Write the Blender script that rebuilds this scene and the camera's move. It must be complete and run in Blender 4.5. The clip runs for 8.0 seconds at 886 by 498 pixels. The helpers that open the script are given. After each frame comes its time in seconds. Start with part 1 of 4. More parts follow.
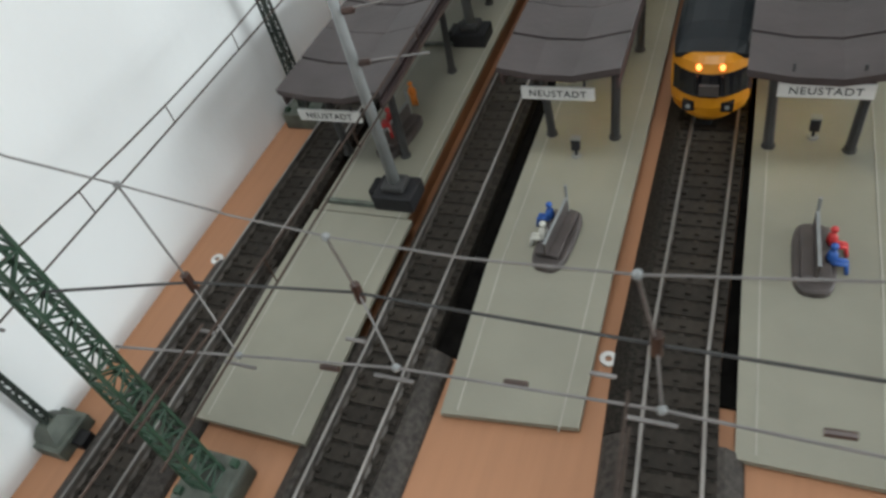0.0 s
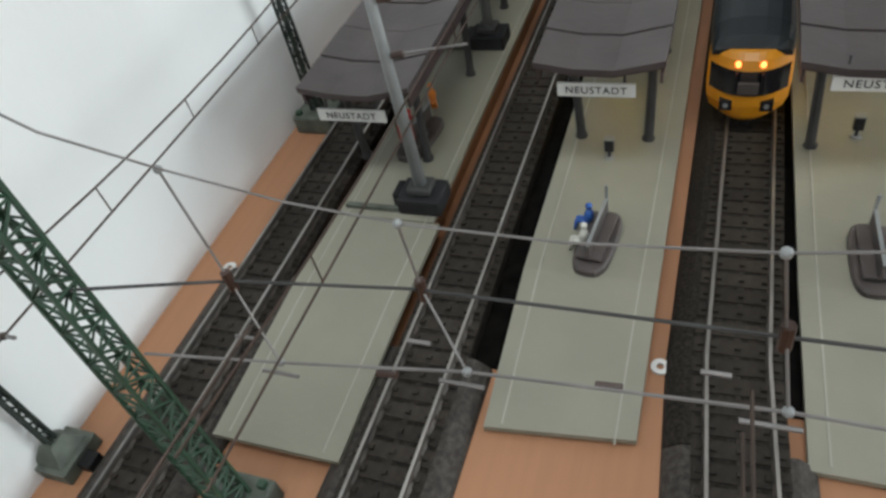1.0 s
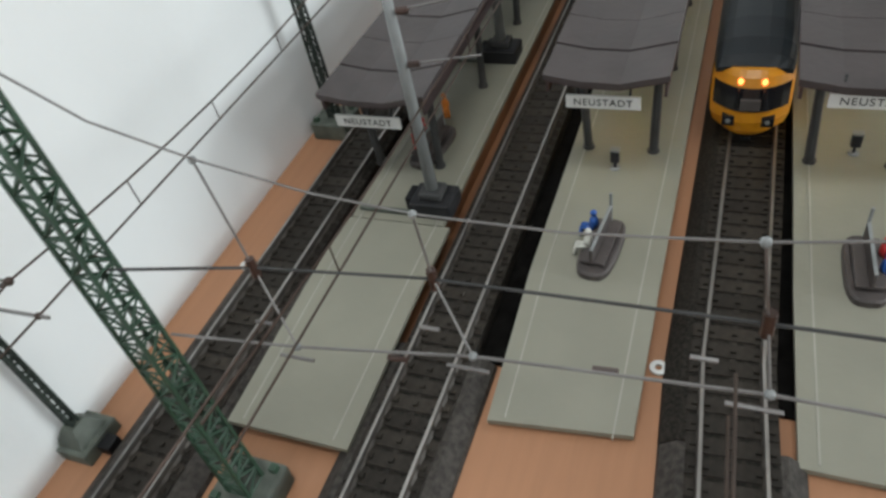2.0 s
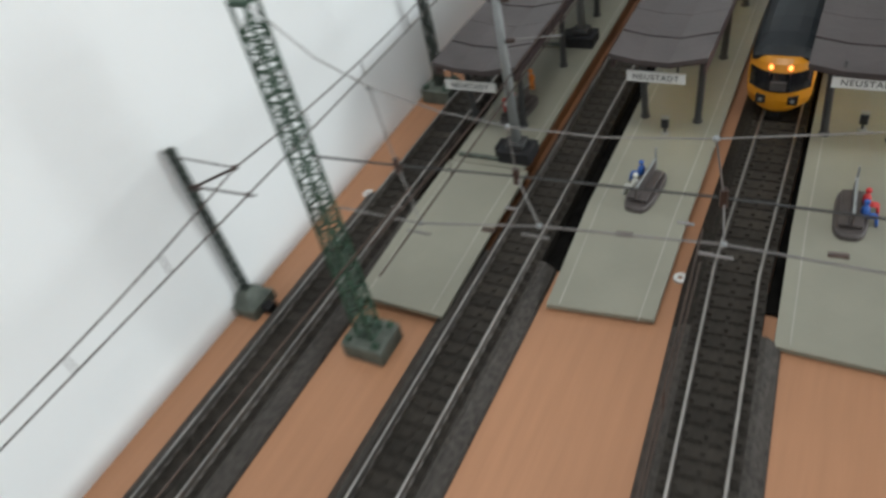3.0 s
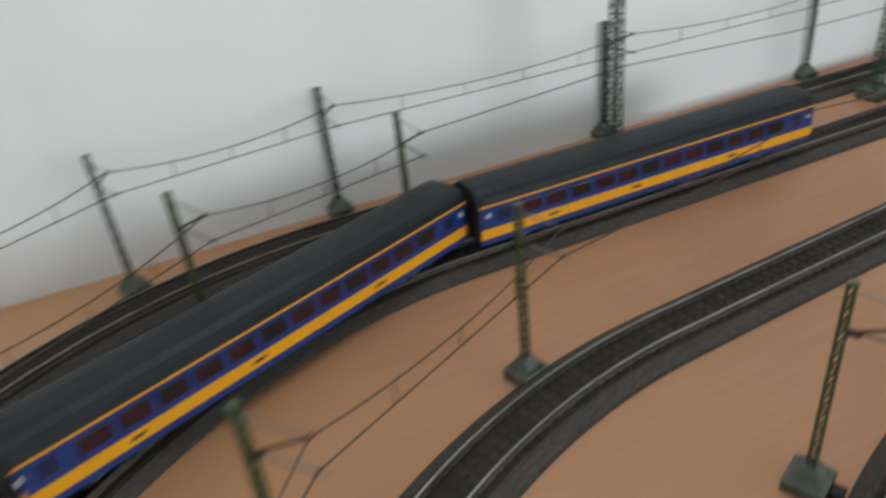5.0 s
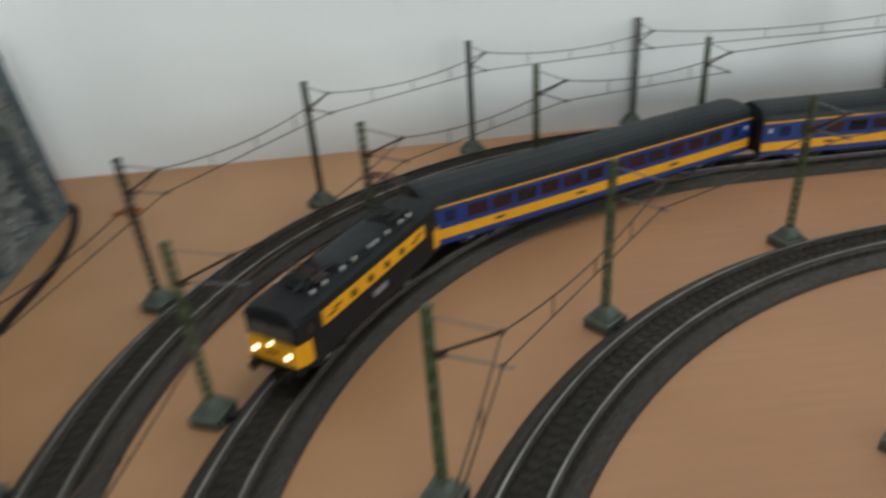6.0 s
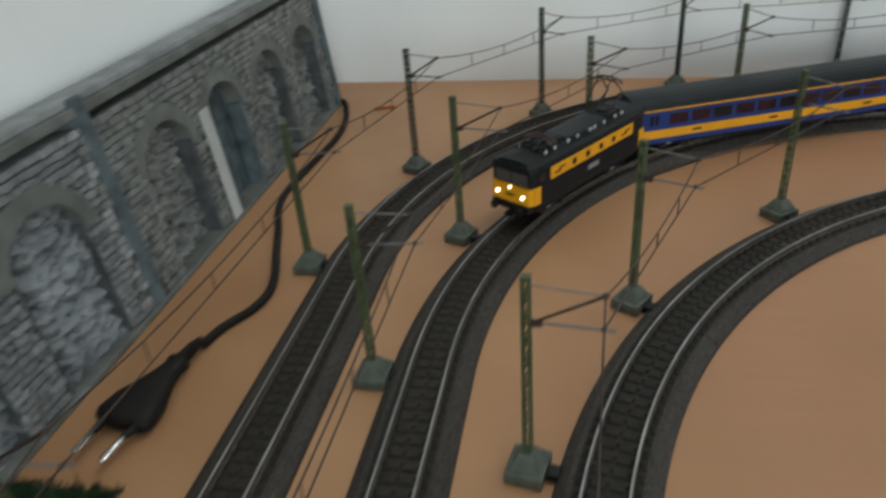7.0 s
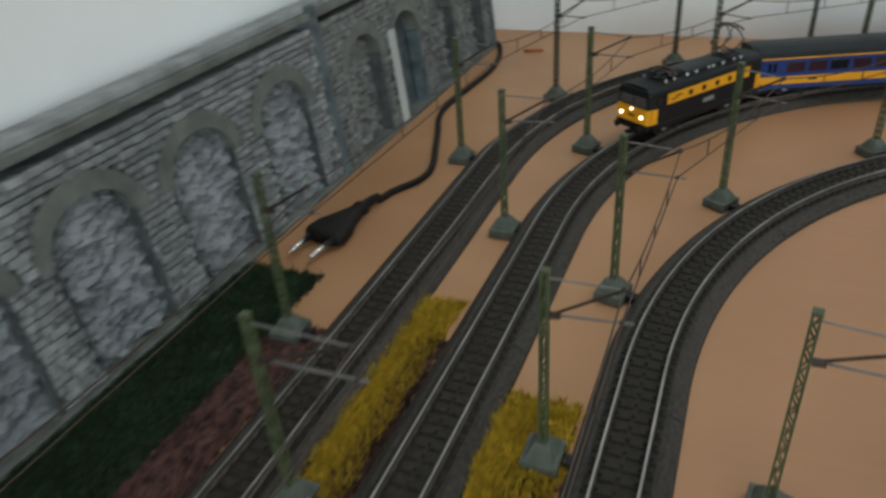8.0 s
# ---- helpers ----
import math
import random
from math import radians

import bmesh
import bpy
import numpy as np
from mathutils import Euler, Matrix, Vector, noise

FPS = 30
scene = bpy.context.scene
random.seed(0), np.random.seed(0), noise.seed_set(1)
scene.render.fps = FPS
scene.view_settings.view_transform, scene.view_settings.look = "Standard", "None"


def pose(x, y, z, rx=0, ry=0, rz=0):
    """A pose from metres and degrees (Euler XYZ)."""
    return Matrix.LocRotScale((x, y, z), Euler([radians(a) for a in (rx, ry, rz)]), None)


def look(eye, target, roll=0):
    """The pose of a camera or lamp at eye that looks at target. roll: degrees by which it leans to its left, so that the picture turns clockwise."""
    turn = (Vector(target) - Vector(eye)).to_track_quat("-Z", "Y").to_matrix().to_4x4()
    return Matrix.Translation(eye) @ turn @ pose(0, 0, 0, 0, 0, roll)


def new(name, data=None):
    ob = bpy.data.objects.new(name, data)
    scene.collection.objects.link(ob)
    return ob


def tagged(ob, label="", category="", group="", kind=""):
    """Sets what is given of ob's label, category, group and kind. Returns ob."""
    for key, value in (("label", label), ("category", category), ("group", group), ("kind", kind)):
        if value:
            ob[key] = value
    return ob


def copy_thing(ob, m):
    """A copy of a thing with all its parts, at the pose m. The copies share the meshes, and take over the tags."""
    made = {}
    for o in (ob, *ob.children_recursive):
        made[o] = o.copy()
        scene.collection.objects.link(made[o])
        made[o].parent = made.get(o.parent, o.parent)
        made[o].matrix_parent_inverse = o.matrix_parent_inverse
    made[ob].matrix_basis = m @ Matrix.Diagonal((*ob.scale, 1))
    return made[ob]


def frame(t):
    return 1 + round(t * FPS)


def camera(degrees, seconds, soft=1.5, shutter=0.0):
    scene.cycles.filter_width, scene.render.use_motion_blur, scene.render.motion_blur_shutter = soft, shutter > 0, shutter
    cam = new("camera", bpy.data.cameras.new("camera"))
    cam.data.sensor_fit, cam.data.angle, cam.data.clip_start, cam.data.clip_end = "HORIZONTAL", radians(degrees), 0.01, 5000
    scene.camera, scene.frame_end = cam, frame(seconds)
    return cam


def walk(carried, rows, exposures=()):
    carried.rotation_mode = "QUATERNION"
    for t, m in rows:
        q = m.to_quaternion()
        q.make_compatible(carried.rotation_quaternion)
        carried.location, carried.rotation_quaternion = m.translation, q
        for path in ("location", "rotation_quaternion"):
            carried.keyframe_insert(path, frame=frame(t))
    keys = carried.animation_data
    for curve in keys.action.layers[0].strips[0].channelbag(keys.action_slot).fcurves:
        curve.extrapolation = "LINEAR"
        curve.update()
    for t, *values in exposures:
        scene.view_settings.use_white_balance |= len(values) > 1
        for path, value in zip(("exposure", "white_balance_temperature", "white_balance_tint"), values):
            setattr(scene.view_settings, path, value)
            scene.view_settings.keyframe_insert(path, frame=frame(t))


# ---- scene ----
# Model railway on a table along two white walls: station, quarter curve, stone arcade.
cam = camera(64.0, 8.0, soft=2.8, shutter=0.55)
PATH = [
    (0, (0.104, -0.102, 0.207), (-0.627, 1.09, -1.224), -16.6),
    (0.5, (0.086, -0.111, 0.194), (-0.599, 1.198, -1.154), -13.6),
    (1, (0.081, -0.104, 0.196), (-0.6, 1.151, -1.204), -14.7),
    (2.3, (0.089, -0.127, 0.204), (-0.638, 1.149, -1.153), -13.1),
    (2.5, (0.094, -0.14, 0.211), (-0.678, 1.116, -1.141), -14.0),
    (3, (0.117, -0.189, 0.235), (-0.773, 1.0, -1.104), -14.7),
    (3.5, (0.162, -0.293, 0.269), (-0.942, 0.796, -0.994), -15.5),
    (4, (0.241, -0.396, 0.26), (-1.143, 0.533, -0.845), -14.1),
    (4.2, (0.262, -0.441, 0.258), (-1.165, 0.421, -0.846), -12.8),
    (5.3, (0.383, -0.647, 0.22), (-1.285, -0.121, -0.751), -4.7),
    (5.5, (0.411, -0.669, 0.217), (-1.284, -0.248, -0.759), -4.2),
    (6, (0.472, -0.704, 0.224), (-1.271, -0.613, -0.753), -4.4),
    (6.5, (0.544, -0.729, 0.217), (-1.175, -0.921, -0.788), -4.0),
    (7, (0.598, -0.73, 0.224), (-1.087, -1.103, -0.786), -4.7),
    (7.5, (0.655, -0.721, 0.224), (-0.958, -1.251, -0.833), -5.5),
    (8, (0.716, -0.699, 0.228), (-0.835, -1.411, -0.815), -4.5),
]

walk(cam, [(t, look(eye, target, roll)) for t, eye, target, roll in PATH],
     [(0.0, -0.05, 6500, 8), (2.3, -0.06, 6500, 8), (3.5, -0.15, 6500, 9), (4.2, -0.36, 6500, 8), (5.3, -0.42, 6500, 6), (6.5, -0.54, 6450, 4), (8.0, -0.60, 6400, 4)])

# ---- light: daylight from a window in the far side wall, white ceiling ----
world = bpy.data.worlds.new("world")
scene.world = world
world.use_nodes = True
sky = world.node_tree.nodes.new("ShaderNodeTexSky")
sky.sky_type, sky.sun_disc = "NISHITA", False
sky.sun_elevation, sky.sun_rotation = radians(35), radians(60)
back = world.node_tree.nodes["Background"]
world.node_tree.links.new(sky.outputs["Color"], back.inputs["Color"])
back.inputs["Strength"].default_value = 0.12


def area_light(name, place, target, size, size_y, watts, colour):
    data = bpy.data.lights.new(name, "AREA")
    data.shape, data.size, data.size_y, data.energy, data.color = "RECTANGLE", size, size_y, watts, colour
    ob = new(name, data)
    ob.matrix_world = look(place, target)
    return ob


area_light("window_daylight", (4.57, 1.20, 0.70), (0.0, -0.25, 0.1), 2.3, 1.35, 117, (0.88, 0.96, 1.0))
# No ceiling lamp is known; this fill is added to brighten from above.
area_light("overhead_fill_light", (0.00, -0.25, 1.42), (0.00, -0.25, 0), 0.9, 0.3, 12.0, (0.93, 0.97, 1.0))


# ---- materials ----
def material(name, colour, rough=0.6, metal=0.0, vary=0.12, scale=40.0, bump=0.0, bump_scale=200.0, second=None,
             stretch=(1, 1, 1), random_piece=0.0, emit=0.0, specular=0.5, stain=0.0, stain_scale=9.0, coord="Object"):
    """A procedural surface: base colour mottled at two scales, roughness variation and fine relief."""
    m = bpy.data.materials.new(name)
    m.use_nodes = True
    t = m.node_tree
    n, l = t.nodes, t.links
    b = n["Principled BSDF"]
    b.inputs["Roughness"].default_value, b.inputs["Metallic"].default_value = rough, metal
    b.inputs["Specular IOR Level"].default_value = specular
    co = n.new("ShaderNodeTexCoord")
    mp = n.new("ShaderNodeMapping")
    mp.inputs["Scale"].default_value = stretch
    l.new(co.outputs[coord], mp.inputs["Vector"])
    n1 = n.new("ShaderNodeTexNoise")
    n1.inputs["Scale"].default_value, n1.inputs["Detail"].default_value = scale, 6
    l.new(mp.outputs["Vector"], n1.inputs["Vector"])
    ramp = n.new("ShaderNodeValToRGB")
    c2 = second or tuple(max(0, c * (1 - 2.2 * vary)) for c in colour)
    c1 = tuple(min(1, c * (1 + vary)) for c in colour)
    ramp.color_ramp.elements[0].position, ramp.color_ramp.elements[1].position = 0.3, 0.68
    ramp.color_ramp.elements[0].color, ramp.color_ramp.elements[1].color = (*c2, 1), (*c1, 1)
    l.new(n1.outputs["Fac"], ramp.inputs["Fac"])
    out = ramp.outputs["Color"]
    if stain:
        n3 = n.new("ShaderNodeTexNoise")
        n3.inputs["Scale"].default_value, n3.inputs["Detail"].default_value = stain_scale, 4
        l.new(co.outputs[coord], n3.inputs["Vector"])
        r3 = n.new("ShaderNodeValToRGB")
        r3.color_ramp.elements[0].position, r3.color_ramp.elements[1].position = 0.35, 0.7
        k = 1 - stain
        r3.color_ramp.elements[0].color, r3.color_ramp.elements[1].color = (k, k, k, 1), (1, 1, 1, 1)
        l.new(n3.outputs["Fac"], r3.inputs["Fac"])
        mx = n.new("ShaderNodeMixRGB")
        mx.blend_type = "MULTIPLY"
        mx.inputs[0].default_value = 1
        l.new(out, mx.inputs[1]), l.new(r3.outputs["Color"], mx.inputs[2])
        out = mx.outputs[0]
    if random_piece:
        oi = n.new("ShaderNodeObjectInfo")
        hs = n.new("ShaderNodeHueSaturation")
        mr = n.new("ShaderNodeMapRange")
        mr.inputs["To Min"].default_value, mr.inputs["To Max"].default_value = 1 - random_piece, 1 + random_piece
        l.new(oi.outputs["Random"], mr.inputs["Value"]), l.new(mr.outputs["Result"], hs.inputs["Value"])
        l.new(out, hs.inputs["Color"])
        out = hs.outputs["Color"]
    l.new(out, b.inputs["Base Color"])
    if bump:
        n2 = n.new("ShaderNodeTexNoise")
        n2.inputs["Scale"].default_value, n2.inputs["Detail"].default_value = bump_scale, 5
        l.new(mp.outputs["Vector"], n2.inputs["Vector"])
        bp = n.new("ShaderNodeBump")
        bp.inputs["Strength"].default_value, bp.inputs["Distance"].default_value = bump, 0.001
        l.new(n2.outputs["Fac"], bp.inputs["Height"]), l.new(bp.outputs["Normal"], b.inputs["Normal"])
    if emit:
        b.inputs["Emission Color"].default_value, b.inputs["Emission Strength"].default_value = (*colour, 1), emit
    return m


PLASTER = material("white_plaster", (0.85, 0.86, 0.86), 0.85, vary=0.02, scale=5, bump=0.25, bump_scale=160, stain=0.05, stain_scale=2.5)
BOARD = material("chipboard_top", (0.425, 0.213, 0.116), 0.45, vary=0.035, scale=30, stretch=(9, 0.55, 1), specular=0.3, stain=0.17, stain_scale=5)


def blend_board(m, pale, y0, y1):
    """The board blends from orange-brown to a paler tan towards the corner, with a wavering edge."""
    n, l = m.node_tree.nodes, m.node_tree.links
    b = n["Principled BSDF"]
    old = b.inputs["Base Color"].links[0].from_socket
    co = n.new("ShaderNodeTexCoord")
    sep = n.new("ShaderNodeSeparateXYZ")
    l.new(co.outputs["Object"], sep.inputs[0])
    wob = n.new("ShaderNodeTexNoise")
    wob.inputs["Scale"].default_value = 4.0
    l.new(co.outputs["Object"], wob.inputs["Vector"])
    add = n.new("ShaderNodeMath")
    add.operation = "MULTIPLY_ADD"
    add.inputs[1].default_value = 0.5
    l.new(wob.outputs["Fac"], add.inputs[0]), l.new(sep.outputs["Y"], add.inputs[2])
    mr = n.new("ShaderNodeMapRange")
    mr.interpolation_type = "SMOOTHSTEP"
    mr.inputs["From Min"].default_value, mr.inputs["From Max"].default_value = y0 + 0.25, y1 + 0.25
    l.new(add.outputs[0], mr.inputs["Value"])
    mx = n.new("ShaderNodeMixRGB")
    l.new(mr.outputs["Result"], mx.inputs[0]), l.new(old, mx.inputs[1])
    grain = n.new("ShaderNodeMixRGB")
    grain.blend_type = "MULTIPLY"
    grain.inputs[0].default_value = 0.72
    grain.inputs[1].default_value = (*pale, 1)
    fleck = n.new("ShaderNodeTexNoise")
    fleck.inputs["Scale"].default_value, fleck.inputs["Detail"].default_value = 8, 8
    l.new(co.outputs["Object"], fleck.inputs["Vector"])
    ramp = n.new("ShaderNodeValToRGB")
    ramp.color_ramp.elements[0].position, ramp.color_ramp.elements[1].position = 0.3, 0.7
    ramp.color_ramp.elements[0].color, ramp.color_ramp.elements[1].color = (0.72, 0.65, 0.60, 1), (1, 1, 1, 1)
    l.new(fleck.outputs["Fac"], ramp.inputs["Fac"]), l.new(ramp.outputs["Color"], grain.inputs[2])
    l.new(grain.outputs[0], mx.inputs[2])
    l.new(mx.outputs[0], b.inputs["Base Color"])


blend_board(BOARD, (0.45, 0.246, 0.124), -0.30, -0.85)
ROADBED = material("grey_plastic_roadbed", (0.060, 0.053, 0.047), 0.6, random_piece=0.16, vary=0.25, scale=500, bump=0.6, bump_scale=1500, stain=0.2, stain_scale=12, specular=0.2)
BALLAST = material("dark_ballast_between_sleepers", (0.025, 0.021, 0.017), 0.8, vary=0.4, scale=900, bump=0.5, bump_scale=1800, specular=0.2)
SLEEPER = material("dark_plastic_sleeper", (0.033, 0.0275, 0.022), 0.6, vary=0.2, scale=300, random_piece=0.25, specular=0.2)
RAIL = material("nickel_rail", (0.38, 0.36, 0.34), 0.42, 1.0, vary=0.12, scale=60, stain=0.25, stain_scale=15)
RAILSIDE = material("dull_rail_web", (0.085, 0.072, 0.062), 0.6, 0.2, vary=0.2, scale=200)
DECK = material("grey_green_platform_card", (0.236, 0.228, 0.180), 0.55, vary=0.05, scale=30, bump=0.1, bump_scale=400, stain=0.07, stain_scale=12)
DECK_LINE = material("pale_platform_edge_line", (0.33, 0.32, 0.27), 0.55, vary=0.06, scale=60)
ROOF = material("grey_brown_roof_sheet", (0.060, 0.0485, 0.0485), 0.5, vary=0.10, scale=60, bump=0.1, bump_scale=300, stain=0.12, stain_scale=14)
DARK = material("dark_grey_plastic", (0.024, 0.024, 0.026), 0.5, vary=0.15, scale=80, specular=0.2)
POST = material("grey_plastic_post", (0.055, 0.055, 0.055), 0.5, vary=0.12, scale=80, specular=0.2)
GREYM = material("light_grey_mast", (0.22, 0.23, 0.23), 0.5, vary=0.1, scale=80)
BLACK = material("black_plastic", (0.010, 0.010, 0.011), 0.5, vary=0.2, scale=80, specular=0.25)
GAP_SHADE = material("black_gap_shade", (0.006, 0.0055, 0.005), 0.95, vary=0.3, scale=200, specular=0.05)
SIGN = material("white_sign", (0.62, 0.62, 0.60), 0.5, vary=0.03, scale=50)
GREEN = material("green_painted_lattice", (0.025, 0.062, 0.036), 0.5, vary=0.15, scale=120)
OLIVE = material("olive_painted_mast", (0.068, 0.086, 0.038), 0.5, vary=0.2, scale=120)
MASTDARK = material("dark_green_mast", (0.0315, 0.042, 0.035), 0.5, vary=0.2, scale=120, specular=0.2)
FOOT = material("grey_green_mast_foot", (0.092, 0.105, 0.086), 0.65, vary=0.2, scale=150, bump=0.2, bump_scale=600)
WIRE = material("bronze_catenary_wire", (0.0525, 0.0336, 0.0252), 0.5, 0.3, vary=0.15, scale=90)
STEELW = material("grey_catenary_wire", (0.20, 0.19, 0.185), 0.45, 0.4, vary=0.1, scale=90)
INSUL = material("brown_insulator", (0.045, 0.022, 0.016), 0.4, vary=0.15, scale=90)
YELLOW = material("yellow_train_paint", (0.76, 0.34, 0.010), 0.35, vary=0.04, scale=60)
AMBER = material("amber_railcar_paint", (0.60, 0.24, 0.008), 0.38, vary=0.05, scale=60, stain=0.15, stain_scale=30)
LOCOGREY = material("anthracite_loco_paint", (0.011, 0.012, 0.0135), 0.55, vary=0.1, scale=70, specular=0.2)
ROOFBLUE = material("slate_grey_train_roof", (0.0150, 0.0185, 0.0215), 0.45, vary=0.08, scale=60, specular=0.2)
BLUE = material("royal_blue_coach_paint", (0.009, 0.036, 0.17), 0.35, vary=0.06, scale=60)
GLASS = material("dark_window_glazing", (0.0108, 0.0108, 0.0132), 0.12, vary=0.1, scale=60)
REDSEAT = material("red_seat_behind_glazing", (0.030, 0.007, 0.014), 0.3, vary=0.3, scale=100)
# Grey base colour paints in the light that the cab panes reflect.
SCREEN = material("reflection_grey_glazing", (0.085, 0.075, 0.070), 0.18, vary=0.1, scale=60)
WHITE = material("white_paint", (0.66, 0.66, 0.64), 0.5, vary=0.03, scale=60)
LAMP_W = material("lit_head_lamp", (1.0, 0.80, 0.50), 0.4, vary=0.0, emit=8)
LAMP_R = material("lit_orange_lamp", (1.0, 0.24, 0.06), 0.4, vary=0.0, emit=4.5)
LAMP_GLOW = material("lit_platform_lamp", (1.0, 0.78, 0.25), 0.5, vary=0.0, emit=1.6)
STONE = material("grey_stone_casting", (0.41, 0.415, 0.42), 0.85, vary=0.25, scale=110, bump=0.9, bump_scale=260, second=(0.22, 0.225, 0.23), random_piece=0.22, stain=0.25, stain_scale=20)
OLDSTONE = material("dull_olive_grey_stone_casting", (0.20, 0.204, 0.194), 0.9, vary=0.3, scale=110, bump=1.0, bump_scale=260, second=(0.10, 0.104, 0.10), random_piece=0.18, stain=0.3, stain_scale=20)
MORTAR = material("dark_stone_joint", (0.10, 0.104, 0.107), 0.9, vary=0.25, scale=90, bump=0.8, bump_scale=300)
SLATE = material("blue_grey_pilaster", (0.085, 0.108, 0.118), 0.8, vary=0.25, scale=90, bump=0.7, bump_scale=260, random_piece=0.15)
RUBBLE = material("rough_grey_rock_casting", (0.235, 0.248, 0.26), 0.85, vary=0.2, scale=38, bump=1.0, bump_scale=140, second=(0.10, 0.108, 0.118))
CABLE = material("black_rubber_cable", (0.012, 0.010, 0.009), 0.65, vary=0.15, scale=60, specular=0.2)
PIN = material("nickel_plug_pin", (0.75, 0.73, 0.70), 0.25, 1.0, vary=0.05, scale=60)
FLOCKG = material("dark_green_flock", (0.013, 0.036, 0.009), 0.95, vary=0.4, scale=300, random_piece=0.1)
FLOCKY = material("mustard_yellow_flock", (0.50, 0.33, 0.018), 0.95, vary=0.18, scale=260)
FLOCKR = material("russet_flock", (0.10, 0.045, 0.036), 0.95, vary=0.4, scale=260)


# ---- building helpers ----
def link_mesh(name, bm, mat, smooth=False):
    me = bpy.data.meshes.new(name)
    bm.to_mesh(me)
    bm.free()
    if mat:
        me.materials.append(mat)
    if smooth:
        me.shade_smooth()
    return new(name, me)


def part(name, bm, mat, parent, label="", smooth=False):
    ob = link_mesh(name, bm, mat, smooth)
    ob.parent = parent
    return tagged(ob, label)


def thing(name, label, category, group="", m=None, kind=""):
    ob = new(name)
    ob.empty_display_size = 0.01
    if m is not None:
        ob.matrix_world = m
    return tagged(ob, label, category, group, kind)


def box(bm, x0, x1, y0, y1, z0, z1, bevel=0.0, m=None):
    """A box added to bm, edges bevelled."""
    made = bmesh.ops.create_cube(bm, size=1)["verts"]
    for v in made:
        v.co = Vector(((x0 + x1) / 2 + v.co.x * (x1 - x0), (y0 + y1) / 2 + v.co.y * (y1 - y0), (z0 + z1) / 2 + v.co.z * (z1 - z0)))
    if m is not None:
        bmesh.ops.transform(bm, matrix=m, verts=made)
    if bevel:
        edges = list({e for v in made for e in v.link_edges})
        bmesh.ops.bevel(bm, geom=edges, offset=bevel, segments=2, affect="EDGES", profile=0.6)
    return bm


def boxed(*a, **k):
    return box(bmesh.new(), *a, **k)


def rod(bm, a, b, r, r2=None, n=6, caps=True):
    """A round bar from a to b."""
    a, b = Vector(a), Vector(b)
    d = b - a
    m = Matrix.Translation((a + b) / 2) @ d.to_track_quat("Z", "Y").to_matrix().to_4x4()
    bmesh.ops.create_cone(bm, cap_ends=caps, segments=n, radius1=r, radius2=r if r2 is None else r2, depth=d.length, matrix=m)
    return bm


def ball(bm, c, r, scale=(1, 1, 1), u=8, v=6):
    bmesh.ops.create_uvsphere(bm, u_segments=u, v_segments=v, radius=r, matrix=Matrix.Translation(c) @ Matrix.Diagonal((*scale, 1)))
    return bm


def tube(bm, points, r, n=6):
    """A round wire through points."""
    rings = []
    pts = [Vector(p) for p in points]
    for i, p in enumerate(pts):
        d = (pts[min(i + 1, len(pts) - 1)] - pts[max(i - 1, 0)]).normalized()
        side = d.cross(Vector((0, 0, 1)))
        side = side.normalized() if side.length > 1e-4 else Vector((1, 0, 0))
        up = side.cross(d)
        rings.append([bm.verts.new(p + r * (math.cos(2 * math.pi * k / n) * side + math.sin(2 * math.pi * k / n) * up)) for k in range(n)])
    for a, b in zip(rings, rings[1:]):
        for k in range(n):
            bm.faces.new((a[k], a[(k + 1) % n], b[(k + 1) % n], b[k]))
    bm.faces.new(rings[0][::-1]), bm.faces.new(rings[-1])
    return bm


def loft(bm, rings, closed=True, caps=True):
    """Skins rings of equally many points."""
    rows = [[bm.verts.new(p) for p in ring] for ring in rings]
    n = len(rows[0])
    for a, b in zip(rows, rows[1:]):
        for k in range(n if closed else n - 1):
            bm.faces.new((a[k], a[(k + 1) % n], b[(k + 1) % n], b[k]))
    if caps:
        bm.faces.new(rows[0][::-1]), bm.faces.new(rows[-1])
    bmesh.ops.recalc_face_normals(bm, faces=bm.faces)
    return bm


